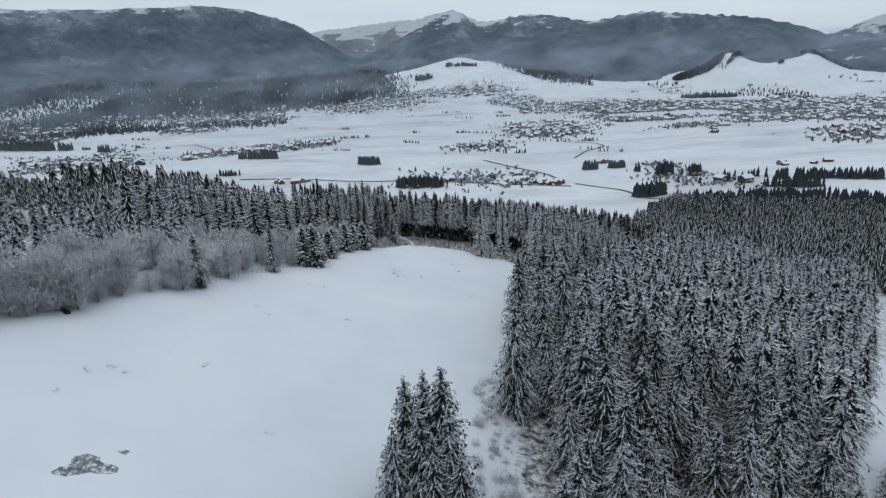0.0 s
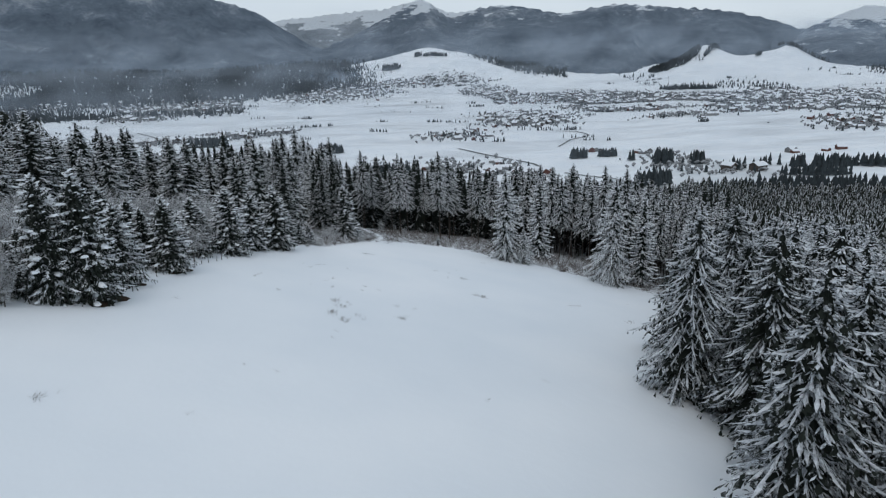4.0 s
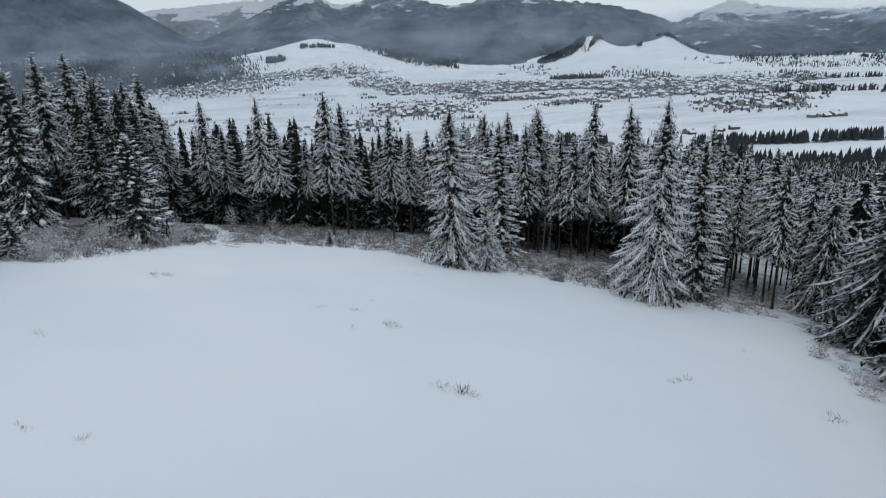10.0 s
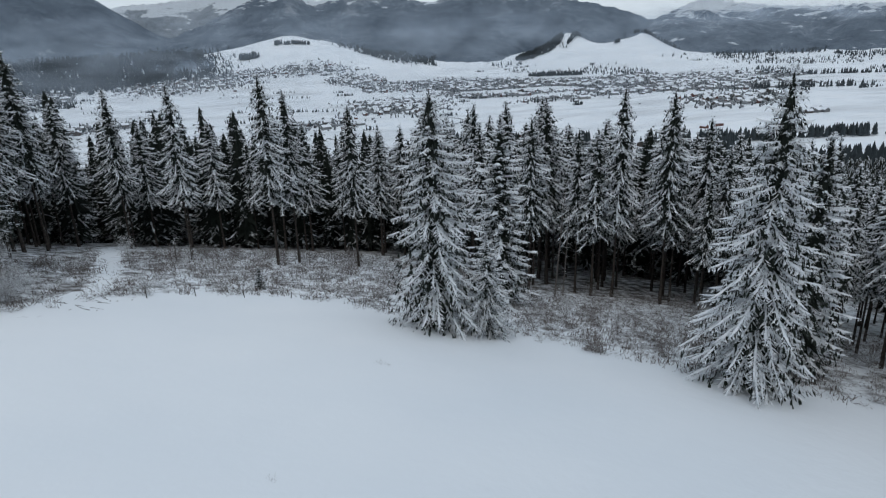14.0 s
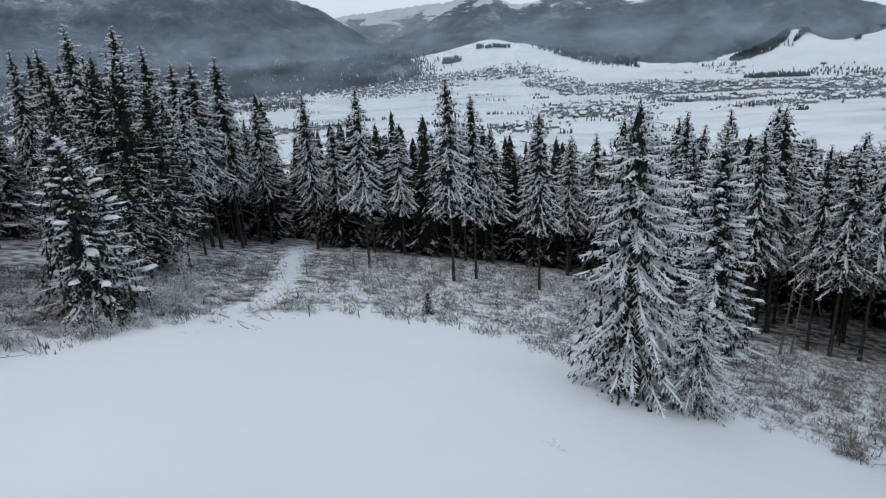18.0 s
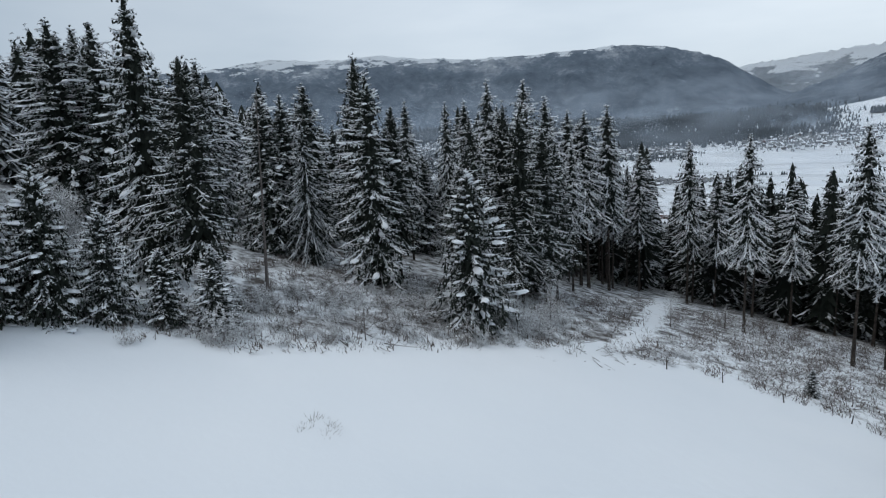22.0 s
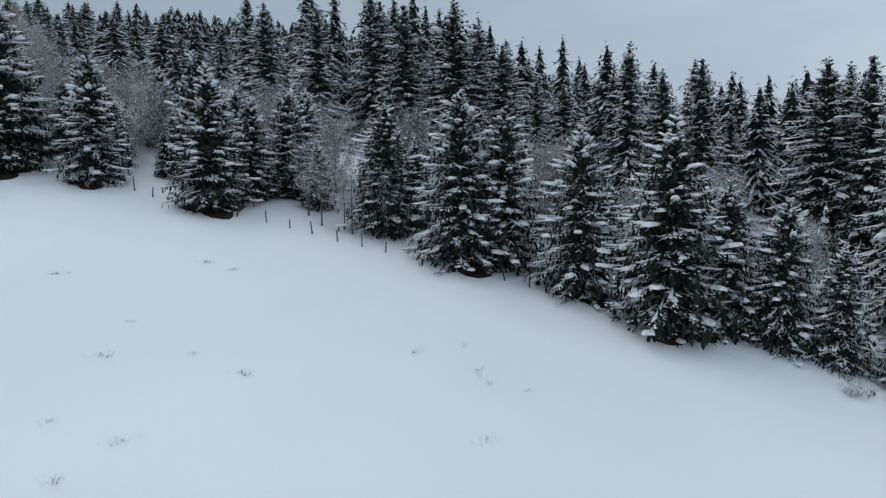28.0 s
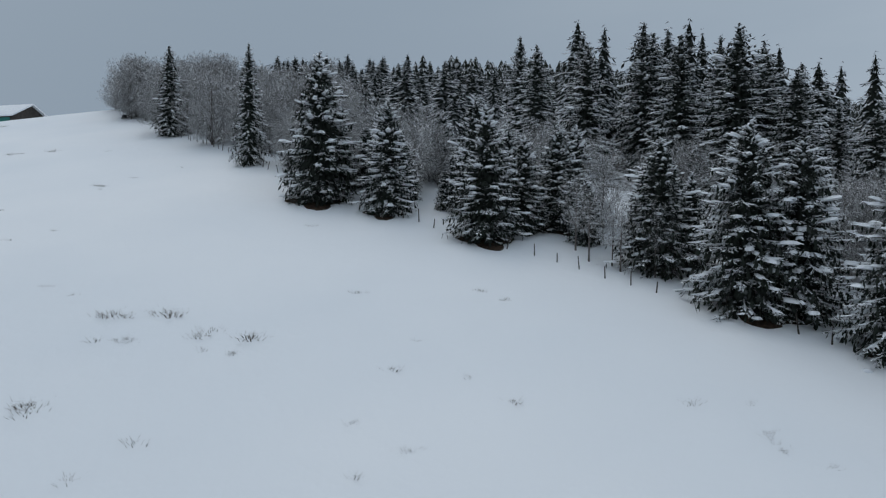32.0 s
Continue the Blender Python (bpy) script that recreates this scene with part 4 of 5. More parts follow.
for x, y, s in ((-13.7, 48.6, 0.6), (-18.2, -22.7, 1.5), (-50.9, -77.3, 1.3), (-37.5, -67.7, 1.3), (-53, -88.3, 1.2), (-19.5, -84.8, 1.2), (-45, -65.9, 1.1), (-53.3, -80.1, 1.3), (-47.6, -77.7, 1.2), (-35.9, -32.3, 1.3), (-31, 2.9, 1.2), (-39.9, -28.5, 1.3), (-18, -90, 0.9), (6, 20, 0.9), (14, 30, 0.9), (-20, 5, 0.8)):
    tuft(x, y, s)

for x, y in ((-37.4, -32.0), (-44.4, -20.6), (-42.2, 1.5), (-35.5, 2.1), (-30.1, 4.5), (-15.9, 16.9), (-19.2, 17.1), (-12.6, 30.6), (-12.8, 33.5), (-5.4, 45.0), (-11.0, 41.9), (-11.6, 42.3), (-13.1, 46.9), (-13.8, 48.4), (-24.1, 48.2), (-29.7, 54.7), (-12.9, 58.0), (-12.8, 61.2), (-18.6, 63.0), (-24.1, 70.1), (-25.8, 72.5), (-23.6, 73.5), (-22.5, 74.2), (-22.5, 76.0), (-17.5, 56.5), (-19.3, 60.2), (-20.9, 55.6)):
    tuft(x, y, rng.uniform(0.5, 0.95))

FENCE_WOOD, _n, _l, _b = material("weathered_post", 0.9, 0.15)
_geo = _n.new("ShaderNodeNewGeometry")
_l.new(ramp(_n, _l, noise_fac(_n, _l, _geo.outputs["Position"], 6.0, 3.0), ((0.3, (0.03, 0.026, 0.023)), (0.7, (0.10, 0.088, 0.078)))), _b.inputs["Base Color"])


def along(line, step, start=0.0):
    """Places every step metres along a line."""
    left = start
    for (x0, y0), (x1, y1) in zip(line, line[1:]):
        d = math.hypot(x1 - x0, y1 - y0)
        while left < d:
            yield x0 + (x1 - x0) * left / d, y0 + (y1 - y0) * left / d
            left += step
        left -= d


POSTS = []
for k in range(3):
    v, f = stem_arrays(0.95 + 0.08 * k, 0.055, sides=6, rings=2, taper=0.25, base=-0.4)
    f = f + [(len(v) - 6, len(v) - 5, len(v) - 2, len(v) - 1), (len(v) - 5, len(v) - 4, len(v) - 3, len(v) - 2)]
    POSTS.append(mesh_from("post", v, f, [FENCE_WOOD]))


def fence(label, line, step):
    root = tagged(new("fence"), label, "fence")
    for x, y in along(line, step):
        x, y = x + rng.uniform(-0.25, 0.25), y + rng.uniform(-0.3, 0.3)
        post = part("post", POSTS[rng.randrange(3)], root)
        post.matrix_basis = pose(x, y, landz(x, y), rng.gauss(0, 6), rng.gauss(0, 6), rng.uniform(0, 90)) @ Matrix.Diagonal((1, 1, rng.uniform(0.75, 1.15), 1))


fence("row of weathered wooden fence posts along the wood", ((-60, -31), (-51.5, 2), (-43, 26), (-40, 45), (-38, 60), (-37.2, 68), (-36.4, 77)), 2.15)
fence("short leaning fence posts at the corner of the meadow", ((-12, 134), (-9, 136.5), (2, 138.5), (7, 136)), 5.2)


def log_thing(name, label, x, y, length, radius, turn, lift=0.1):
    v, f = stem_arrays(length, radius, lean=rng.uniform(-0.4, 0.4), sides=7, rings=5, taper=0.5, base=0)
    ob = new(name, mesh_from(name, v, f, [GREY_BARK], smooth=True))
    ob.matrix_basis = pose(x, y, landz(x, y) + lift, 88, 0, turn)
    return tagged(ob, label, "branch", "fallen branches")


for k in range(26):
    log_thing("fallen_branch", "fallen dead branch half buried in snow", rng.uniform(-22, -13), rng.uniform(126.5, 133.5), rng.uniform(0.8, 2.4), rng.uniform(0.015, 0.035), rng.uniform(0, 360), 0.04)
for k in range(22):
    log_thing("fallen_branch", "fallen dead branch half buried in snow", rng.uniform(-40, -25), rng.uniform(104, 124), rng.uniform(1.2, 3), rng.uniform(0.02, 0.06), rng.uniform(0, 360), 0.12)


def bare_stem(x, y, height, lean_x, lean_y, radius, label):
    root = tagged(new("bare_stem"), label, "tree")
    v, f = stem_arrays(height, radius, sides=6, rings=6, taper=0.8, base=-0.3)
    part("trunk", mesh_from("trunk", v, f, [GREY_BARK], smooth=True), root)
    b = Bits()
    r = np.random.RandomState(int(height * 10))
    n = 36
    z = r.uniform(0.25, 0.97, n) * height
    a = r.uniform(0, math.tau, n)
    p0 = np.stack([0 * z, 0 * z, z], 1)
    b.plates(p0, p0 + np.stack([np.cos(a), np.sin(a), r.uniform(-0.3, 0.4, n)], 1) * r.uniform(0.4, 1.3, (n, 1)), 0.07)
    tagged(part("twig_mass", mesh_from("twig_mass", *b.arrays(), [FROST]), root, "short dead side twigs"), kind="stuff")
    root.matrix_basis = pose(x, y, landz(x, y), lean_x, lean_y, 0)


bare_stem(-38.6, 109.5, 17, 0, 5, 0.14, "thin leaning dead spruce stem with snow")
bare_stem(39.9, 151, 17, -2, 5, 0.15, "pale slender dead stem in front of the forest")
bare_stem(41.6, 152, 13, 0, 3, 0.12, "pale slender dead stem in front of the forest")
bare_stem(-17.6, 172, 4, 3, 2, 0.12, "broken grey stem standing in the brush")

EARTH, _n, _l, _b = material("bare_wet_earth", 0.8, 0.3)
_geo = _n.new("ShaderNodeNewGeometry")
_l.new(ramp(_n, _l, noise_fac(_n, _l, _geo.outputs["Position"], 1.2, 5.0, 0.7), ((0.40, (0.12, 0.13, 0.135)), (0.5, (0.26, 0.275, 0.285)), (0.6, (0.72, 0.75, 0.78)))), _b.inputs["Base Color"])


def ground_patch(name, label, x, y, rx, ry, turn, seed, mat):
    """A thin ragged patch that follows the ground."""
    r = random.Random(seed)
    v, f = [], []
    rings, sides = 4, 40
    v.append((x, y, landz(x, y) + 0.05))
    for i in range(1, rings + 1):
        for k in range(sides):
            a = math.tau * k / sides
            q = i / rings * (r.uniform(0.93, 1.05) if i == rings else 1) * (0.75 + 0.25 * math.sin(3 * a + seed))
            px = x + q * (rx * math.cos(a) * math.cos(turn) - ry * math.sin(a) * math.sin(turn))
            py = y + q * (rx * math.cos(a) * math.sin(turn) + ry * math.sin(a) * math.cos(turn))
            v.append((px, py, landz(px, py) + (0.05 if i < rings else 0.0)))
    for k in range(sides):
        f.append((0, 1 + k, 1 + (k + 1) % sides))
    for i in range(rings - 1):
        for k in range(sides):
            a, b = 1 + i * sides, 1 + (i + 1) * sides
            f += [(a + k, b + k, b + (k + 1) % sides), (a + k, b + (k + 1) % sides, a + (k + 1) % sides)]
    return tagged(new(name, mesh_from(name, v, f, [mat], smooth=True)), label, "ground", kind="structure")


ground_patch("bare_patch", "patch of bare wet ground in the snow", -38.3, -104.5, 4.6, 2.9, 0.5, 3, EARTH)
ground_patch("bare_patch", "small patch of bare wet ground in the snow", -35.8, -99.5, 1.0, 0.7, 0.2, 5, EARTH)
LITTER, _n, _l, _b = material("brown_needle_litter", 0.9, 0.1)
_geo = _n.new("ShaderNodeNewGeometry")
_l.new(ramp(_n, _l, noise_fac(_n, _l, _geo.outputs["Position"], 3.0, 4.0), ((0.35, (0.022, 0.016, 0.012)), (0.65, (0.075, 0.05, 0.035)))), _b.inputs["Base Color"])
for x, y, q in ((-33.4, 84.8, 2.7), (-40.4, 37.4, 2.4), (-39.6, 49.6, 3.0), (-39.4, 29, 3.6), (-36.6, 79.4, 2.4), (-46.8, 53, 2.2), (-38.2, 71.5, 3.2), (-26, 122.6, 2.4)):
    ground_patch("needle_litter", "snow-free brown needle litter under a spruce", x, y, q, q * 0.75, 1.8, int(q * 10), LITTER)


# ---- farm on the crest
def plain(name, col_a, col_b, scale=1.0, rough=0.8):
    m, n, l, b = material(name, rough, 0.25)
    geo = n.new("ShaderNodeNewGeometry")
    l.new(ramp(n, l, noise_fac(n, l, geo.outputs["Position"], scale, 4.0), ((0.3, col_a), (0.7, col_b))), b.inputs["Base Color"])
    return m


BOARDS = plain("dark_boards", (0.03, 0.026, 0.024), (0.08, 0.07, 0.062), 2.0)
GREEN = plain("green_sheet_wall", (0.02, 0.13, 0.11), (0.03, 0.2, 0.17), 0.6, 0.5)
PLASTER = plain("pale_plaster", (0.30, 0.28, 0.26), (0.5, 0.47, 0.44), 0.7)
FILM = plain("black_bale_film", (0.006, 0.006, 0.007), (0.02, 0.02, 0.022), 2.0, 0.35)


def box(x0, x1, y0, y1, z0, z1):
    v = [(x, y, z) for x in (x0, x1) for y in (y0, y1) for z in (z0, z1)]
    return v, [(0, 1, 3, 2), (4, 6, 7, 5), (0, 4, 5, 1), (2, 3, 7, 6), (0, 2, 6, 4), (1, 5, 7, 3)]


def gable(w, d, eave, ridge, over=0.5, thick=0.3):
    """A pitched roof of two thick slabs, the ridge along x."""
    v, f = [], []
    for s in (-1, 1):
        n = len(v)
        y = s * (d / 2 + over)
        drop = (ridge - eave) * over / (d / 2)
        for x in (-w / 2 - over, w / 2 + over):
            v += [(x, y, eave - drop), (x, 0, ridge), (x, 0, ridge + thick), (x, y, eave - drop + thick)]
        f += [(n, n + 1, n + 2, n + 3), (n + 4, n + 7, n + 6, n + 5), (n + 3, n + 2, n + 6, n + 7), (n, n + 4, n + 5, n + 1), (n, n + 3, n + 7, n + 4)]
    return v, f


def gable_wall(w, d, eave, ridge, base=-2.0):
    v, f = box(-w / 2, w / 2, -d / 2, d / 2, base, eave)
    n = len(v)
    v += [(-w / 2, 0, ridge - 0.1), (w / 2, 0, ridge - 0.1)]
    f += [(1, 3, n, n), (5, n + 1, 7, 7)]
    return v, [q if q[2] != q[3] else (q[0], q[1], q[2], q[2]) for q in f]


def quads(v, f):
    tris = []
    for q in f:
        tris.append((q[0], q[1], q[2]))
        if q[3] != q[2]:
            tris.append((q[0], q[2], q[3]))
    return v, tris


barn = tagged(new("barn"), "long barn with green side wall and snow-covered roof", "barn")
part("wall", mesh_from("wall", *quads(*gable_wall(24, 12, 5.0, 8.6)), [BOARDS]), barn, "dark boarded wall")
part("roof", mesh_from("roof", *quads(*gable(24, 12, 5.0, 8.6, 1.0, 0.45)), [SNOW]), barn, "thick snow on a pitched roof")
part("side_cladding", mesh_from("side_cladding", *quads(*box(-11, 6, 6.01, 6.12, 1.2, 4.2)), [GREEN]), barn, "green sheet cladding")
part("gable_cladding", mesh_from("gable_cladding", *quads(*box(-12.12, -12.01, -5.5, 5.5, -1, 3.6)), [PLASTER]), barn, "pale plastered gable base")
barn.matrix_basis = pose(-77.8, -142.9, landz(-81.5, -131.5) - 0.2, 0, 0, -72)
for k in range(4):
    v, f = stem_arrays(0.75, 0.55, sides=14, rings=2, taper=0.04, base=0)
    f = f + [tuple(len(v) - 14 + i for i in (0, 1, 2, 3)), tuple(len(v) - 14 + i for i in (0, 3, 4, 5)), tuple(len(v) - 14 + i for i in (0, 5, 6, 7)), tuple(len(v) - 14 + i for i in (0, 7, 8, 9)), tuple(len(v) - 14 + i for i in (0, 9, 10, 11)), tuple(len(v) - 14 + i for i in (0, 11, 12, 13))]
    bale = new("silage_bale", mesh_from("silage_bale", v, f, [FILM], smooth=False))
    bx, by = -69.4 - 1.2 * k, -59.6 + 0.5 * k
    bale.matrix_basis = pose(bx, by, landz(bx, by))
    tagged(bale, "round silage bale wrapped in black film", "bale", "bales by the trees")

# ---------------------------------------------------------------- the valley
# Conifer colour lifted towards grey-blue, with some distance haze painted in.
FAR_TREES = snowy("far_hazed_conifers", (0.026, 0.034, 0.038), (0.06, 0.072, 0.078), 0.6, 1.0, grain=0.25, amount=0.4, spread=0.4)
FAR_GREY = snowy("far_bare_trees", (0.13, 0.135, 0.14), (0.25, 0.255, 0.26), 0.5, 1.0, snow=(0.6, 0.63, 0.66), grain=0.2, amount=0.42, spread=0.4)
WALLS = [plain("house_wall_" + c, a, b, 0.5) for c, a, b in (("brown", (0.05, 0.042, 0.038), (0.11, 0.09, 0.08)), ("grey", (0.12, 0.12, 0.12), (0.24, 0.24, 0.24)), ("red", (0.10, 0.045, 0.038), (0.16, 0.075, 0.06)), ("pale", (0.2, 0.2, 0.195), (0.36, 0.35, 0.34)))]


def cone_tree(r, height, spread, tiers=3, sides=6):
    v, f = [], []
    for t in range(tiers):
        n = len(v)
        z0 = height * (0.08 + 0.8 * t / tiers)
        z1 = height * min(1.0, 0.08 + 0.8 * (t + 1.7) / tiers)
        q = spread * (1 - 0.75 * t / tiers)
        for k in range(sides):
            a = math.tau * k / sides + t
            w = q * r.uniform(0.75, 1.2)
            v.append((w * math.cos(a), w * math.sin(a), z0 + r.uniform(-0.05, 0.05) * height))
        v.append((0, 0, z1))
        f += [(n + k, n + (k + 1) % sides, n + sides) for k in range(sides)]
    return np.array(v), np.array(f)


def round_tree(r, height, spread):
    v, f = [], []
    for b in range(2):
        n = len(v)
        cx, cy, cz = r.uniform(-0.4, 0.4) * spread, r.uniform(-0.4, 0.4) * spread, height * r.uniform(0.35, 0.72)
        for k in range(5):
            a = math.tau * k / 5 + b
            v.append((cx + spread * 0.75 * math.cos(a), cy + spread * 0.75 * math.sin(a), cz + r.uniform(-0.08, 0.08) * height))
        v += [(cx, cy, cz + height * 0.3), (cx, cy, cz - height * 0.35)]
        for k in range(5):
            f += [(n + k, n + (k + 1) % 5, n + 5), (n + (k + 1) % 5, n + k, n + 6)]
    return np.array(v), np.array(f)


CONES = [[(*cone_tree(random.Random(600 + i), 16, 3.6), 0)] for i in range(5)]
ROUNDS = [[(*round_tree(random.Random(620 + i), 9, 4.5), 1)] for i in range(4)]


def blob(cx, cy, rx, ry, n, low, high, turn=0.0):
    """Random places in an oval."""
    out = []
    c, s = math.cos(turn), math.sin(turn)
    for _ in range(n):
        a, q = rng.uniform(0, math.tau), math.sqrt(rng.random())
        u, w = rx * q * math.cos(a), ry * q * math.sin(a)
        out.append((cx + u * c - w * s, cy + u * s + w * c, rng.uniform(low, high), rng.uniform(0.85, 1.2)))
    return out


def grove(label, *spots):
    places = [p for spot in spots for p in blob(*spot)]
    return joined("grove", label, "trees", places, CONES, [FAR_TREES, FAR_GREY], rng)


grove("square grove of dark conifers in the snowy valley", (-235, 1222, 25, 12, 60, 0.9, 1.3))
grove("dark conifer grove beside the hamlet", (-100, 990, 46, 12, 70, 1.0, 1.6))
grove("small dark grove on a snowy rise", (-595, 1095, 22, 9, 26, 0.8, 1.2), (-520, 1120, 26, 8, 22, 0.6, 1.0))
grove("dense block of dark conifers in the fields", (357, 1005, 14, 12, 44, 1.3, 1.8))
grove("small block of dark conifers in the fields", (405, 980, 12, 10, 34, 1.1, 1.5))
grove("broad dark grove above the lower forest", (290, 842, 26, 12, 60, 1.1, 1.6))
grove("low dark grove in the fields", (294, 1118, 17, 8, 34, 0.8, 1.1))
grove("row of dark conifers near a farm", (243, 1112, 18, 5, 14, 0.9, 1.4), (322, 1060, 5, 4, 3, 1.1, 1.4))
grove("long row of tall dark conifers between fields", (535, 862, 40, 8, 50, 0.9, 1.35, -0.5), (610, 822, 50, 8, 55, 0.9, 1.3, -0.5), (700, 790, 50, 10, 50, 0.9, 1.2, -0.4))
grove("row of dark conifers along a field", (497, 800, 44, 5, 42, 0.9, 1.3, -0.5))
grove("single dark conifers among the farms", (480, 900, 40, 12, 6, 1.0, 1.4), (445, 900, 20, 12, 5, 0.9, 1.4), (264, 722, 9, 6, 14, 0.9, 1.2))
grove("group of tall dark conifers by the brook", (-552, 1390, 62, 10, 60, 1.0, 1.8, -0.35))
grove("dark row of conifers at the edge of the plain", (-1330, 1655, 115, 14, 100, 1.2, 2.2), (-1100, 1630, 22, 10, 16, 1.0, 1.7))
grove("rounded dark wood beyond the plain", (-1615, 2160, 45, 20, 60, 1.2, 2.2))
grove("dark conifers on the snowy hill", (-265, 3070, 46, 18, 70, 1.2, 2.0), (-142, 3215, 20, 12, 26, 1.0, 1.6), (-60, 3200, 60, 12, 60, 0.9, 1.4))
LOWER_WOOD = ((268, 725), (330, 775), (450, 740), (545, 655), (640, 640), (700, 540), (520, 480), (400, 560), (300, 640))
grove_places = [(px, py, rng.uniform(0.85, 1.35), rng.uniform(0.9, 1.3)) for px, py in scatter(LOWER_WOOD, 8.0, 51)]
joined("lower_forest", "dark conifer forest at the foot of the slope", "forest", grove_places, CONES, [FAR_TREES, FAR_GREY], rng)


def house(x, y, w, d, eave, ridge, turn, wall, label):
    root = tagged(new("house"), label, "house", "houses of the hamlets")
    part("wall", mesh_from("wall", *quads(*gable_wall(w, d, eave, ridge)), [wall]), root)
    part("roof", mesh_from("roof", *quads(*gable(w, d, eave, ridge, 0.7, 0.5)), [SNOW]), root, "snow-covered roof")
    root.matrix_basis = pose(x, y, landz(x, y), 0, 0, turn)


for cx, cy, rx, ry, n in ((-50, 1052, 48, 20, 12), (67, 1006, 34, 18, 9), (141, 998, 36, 22, 12), (-357, 1040, 42, 14, 7), (600, 1010, 60, 14, 6), (270, 1185, 26, 10, 4), (350, 1130, 24, 10, 4), (870, 1050, 40, 20, 7)):
    for px, py, s, t in blob(cx, cy, rx, ry, n, 0.8, 1.4):
        colour = rng.choice((0, 0, 1, 1, 1, 2))
        house(px, py, 13 * s, 9 * s, 4.2 * s, 7.2 * s, rng.choice((0, 20, 90, 110)) + rng.uniform(-8, 8), WALLS[colour], ("dark wooden", "grey rendered", "red-brown timber", "pale plastered")[colour] + " farmhouse with a snow-covered roof")
house(-55, 1046, 38, 12, 6, 9.5, 5, WALLS[2], "long red-brown farm building with a snow-covered roof")
house(-352, 1034, 20, 11, 6, 9, 10, WALLS[2], "red timber farmhouse with a snow-covered roof")
house(85, 1030, 46, 14, 5, 8, 4, WALLS[1], "long grey barn with a snow-covered roof")

# towns: small houses and bare trees, joined
HOUSES = []
for i, (w, d, e, g) in enumerate(((12, 9, 5, 8.5), (16, 10, 5, 8), (10, 8, 6, 9), (24, 11, 6, 9), (14, 12, 7.5, 11))):
    v1, f1 = quads(*gable_wall(w, d, e, g))
    v2, f2 = quads(*gable(w, d, e, g, 0.8, 0.6))
    HOUSES.append([(np.array(v1, float), np.array(f1), 2 + i % 4), (np.array(v2, float), np.array(f2), 6)])


class OneTurn:
    """Keeps the parts of one house turned alike."""

    def __init__(self, seed):
        self.r, self.flip, self.a = random.Random(seed), 0, 0.0

    def randrange(self, n):
        return self.r.randrange(n)

    def uniform(self, a, b):
        if self.flip == 0:
            self.a = self.r.choice((0.1, 0.5, 1.67, 2.07)) + self.r.uniform(-0.15, 0.15)
        self.flip = 1 - self.flip
        return self.a


TOWN_MATS = [FAR_TREES, FAR_GREY, *WALLS, SNOW]


def sector(left, right, near, far, n, low, high, seed, cut=-2.0, scale=0.007):
    """Random places between two bearings and two distances from the top of the meadow, in drifts."""
    out = []
    for _ in range(n):
        a, q = math.radians(rng.uniform(left, right) + rng.gauss(0, 1.1)), rng.uniform(near, far) + rng.gauss(0, 40)
        x, y = 19 - q * math.sin(a), -178 + q * math.cos(a)
        if float(wobble(np.float64(x), np.float64(y), scale, seed)) > cut:
            out.append((x, y, rng.uniform(low, high), rng.uniform(0.85, 1.2)))
    return out


def settlement(label, spots, seed, houses=0.5, cut=0.0):
    """Houses, garden trees and dark conifers mixed over sectors of the plain."""
    hs, gs, cs = [], [], []
    for left, right, near, far, n in spots:
        hs += sector(left, right, near, far, int(n * houses * 0.75), 0.7, 1.2, seed, cut)
        gs += sector(left, right, near, far, int(n * 3.0), 0.55, 1.1, seed, cut - 0.05)
        cs += sector(left, right, near, far, int(n * 0.8), 0.4, 0.85, seed, cut - 0.05)
    joined("town_houses", label, "town", hs, HOUSES, TOWN_MATS, OneTurn(seed))
    joined("town_trees", "bare grey trees between the houses", "trees", gs, ROUNDS, TOWN_MATS, rng)
    joined("town_conifers", "dark conifers between the houses", "trees", cs, CONES, TOWN_MATS, rng)


settlement("village houses with snowy roofs among bare trees", ((37, 30.5, 1720, 2200, 230),), 61, 0.7, -0.2)
settlement("hamlet of snowy-roofed houses along a lane", ((25.5, 12, 1750, 1930, 220), (2.5, -2, 1610, 1730, 40)), 62, 0.6, -0.1)
settlement("farms and gardens at the foot of the slope", ((7, -5, 1170, 1280, 60), (-15, -26, 1130, 1330, 110)), 63, 0.16, -0.1)
settlement("hamlet of snowy-roofed houses in the plain", ((-3.5, -8.5, 1830, 2180, 240),), 64, 0.6, -0.15)
settlement("edge of the town with long halls and gardens", ((-11, -20, 2000, 2330, 300), (-28, -34, 1660, 1900, 170)), 65, 0.5, -0.1)
settlement("wide town of small houses with snowy roofs", ((-9, -36, 2330, 2760, 2300), (-22, -36, 2120, 2330, 500)), 71, 0.4, -0.22)
settlement("scattered houses on the far plain", ((6, -14, 2500, 2950, 700), (-14, -40, 2740, 2960, 700)), 72, 0.35, 0.2)
settlement("far town below the wooded mountain", ((12, 46, 2650, 3150, 2600), (24, 46, 2450, 2750, 1500)), 73, 0.2, -0.1)
settlement("houses at the foot of the snowy hill", ((-2, 11, 2960, 3040, 260), (6, 14, 2760, 2960, 220)), 74, 0.3, 0.05)

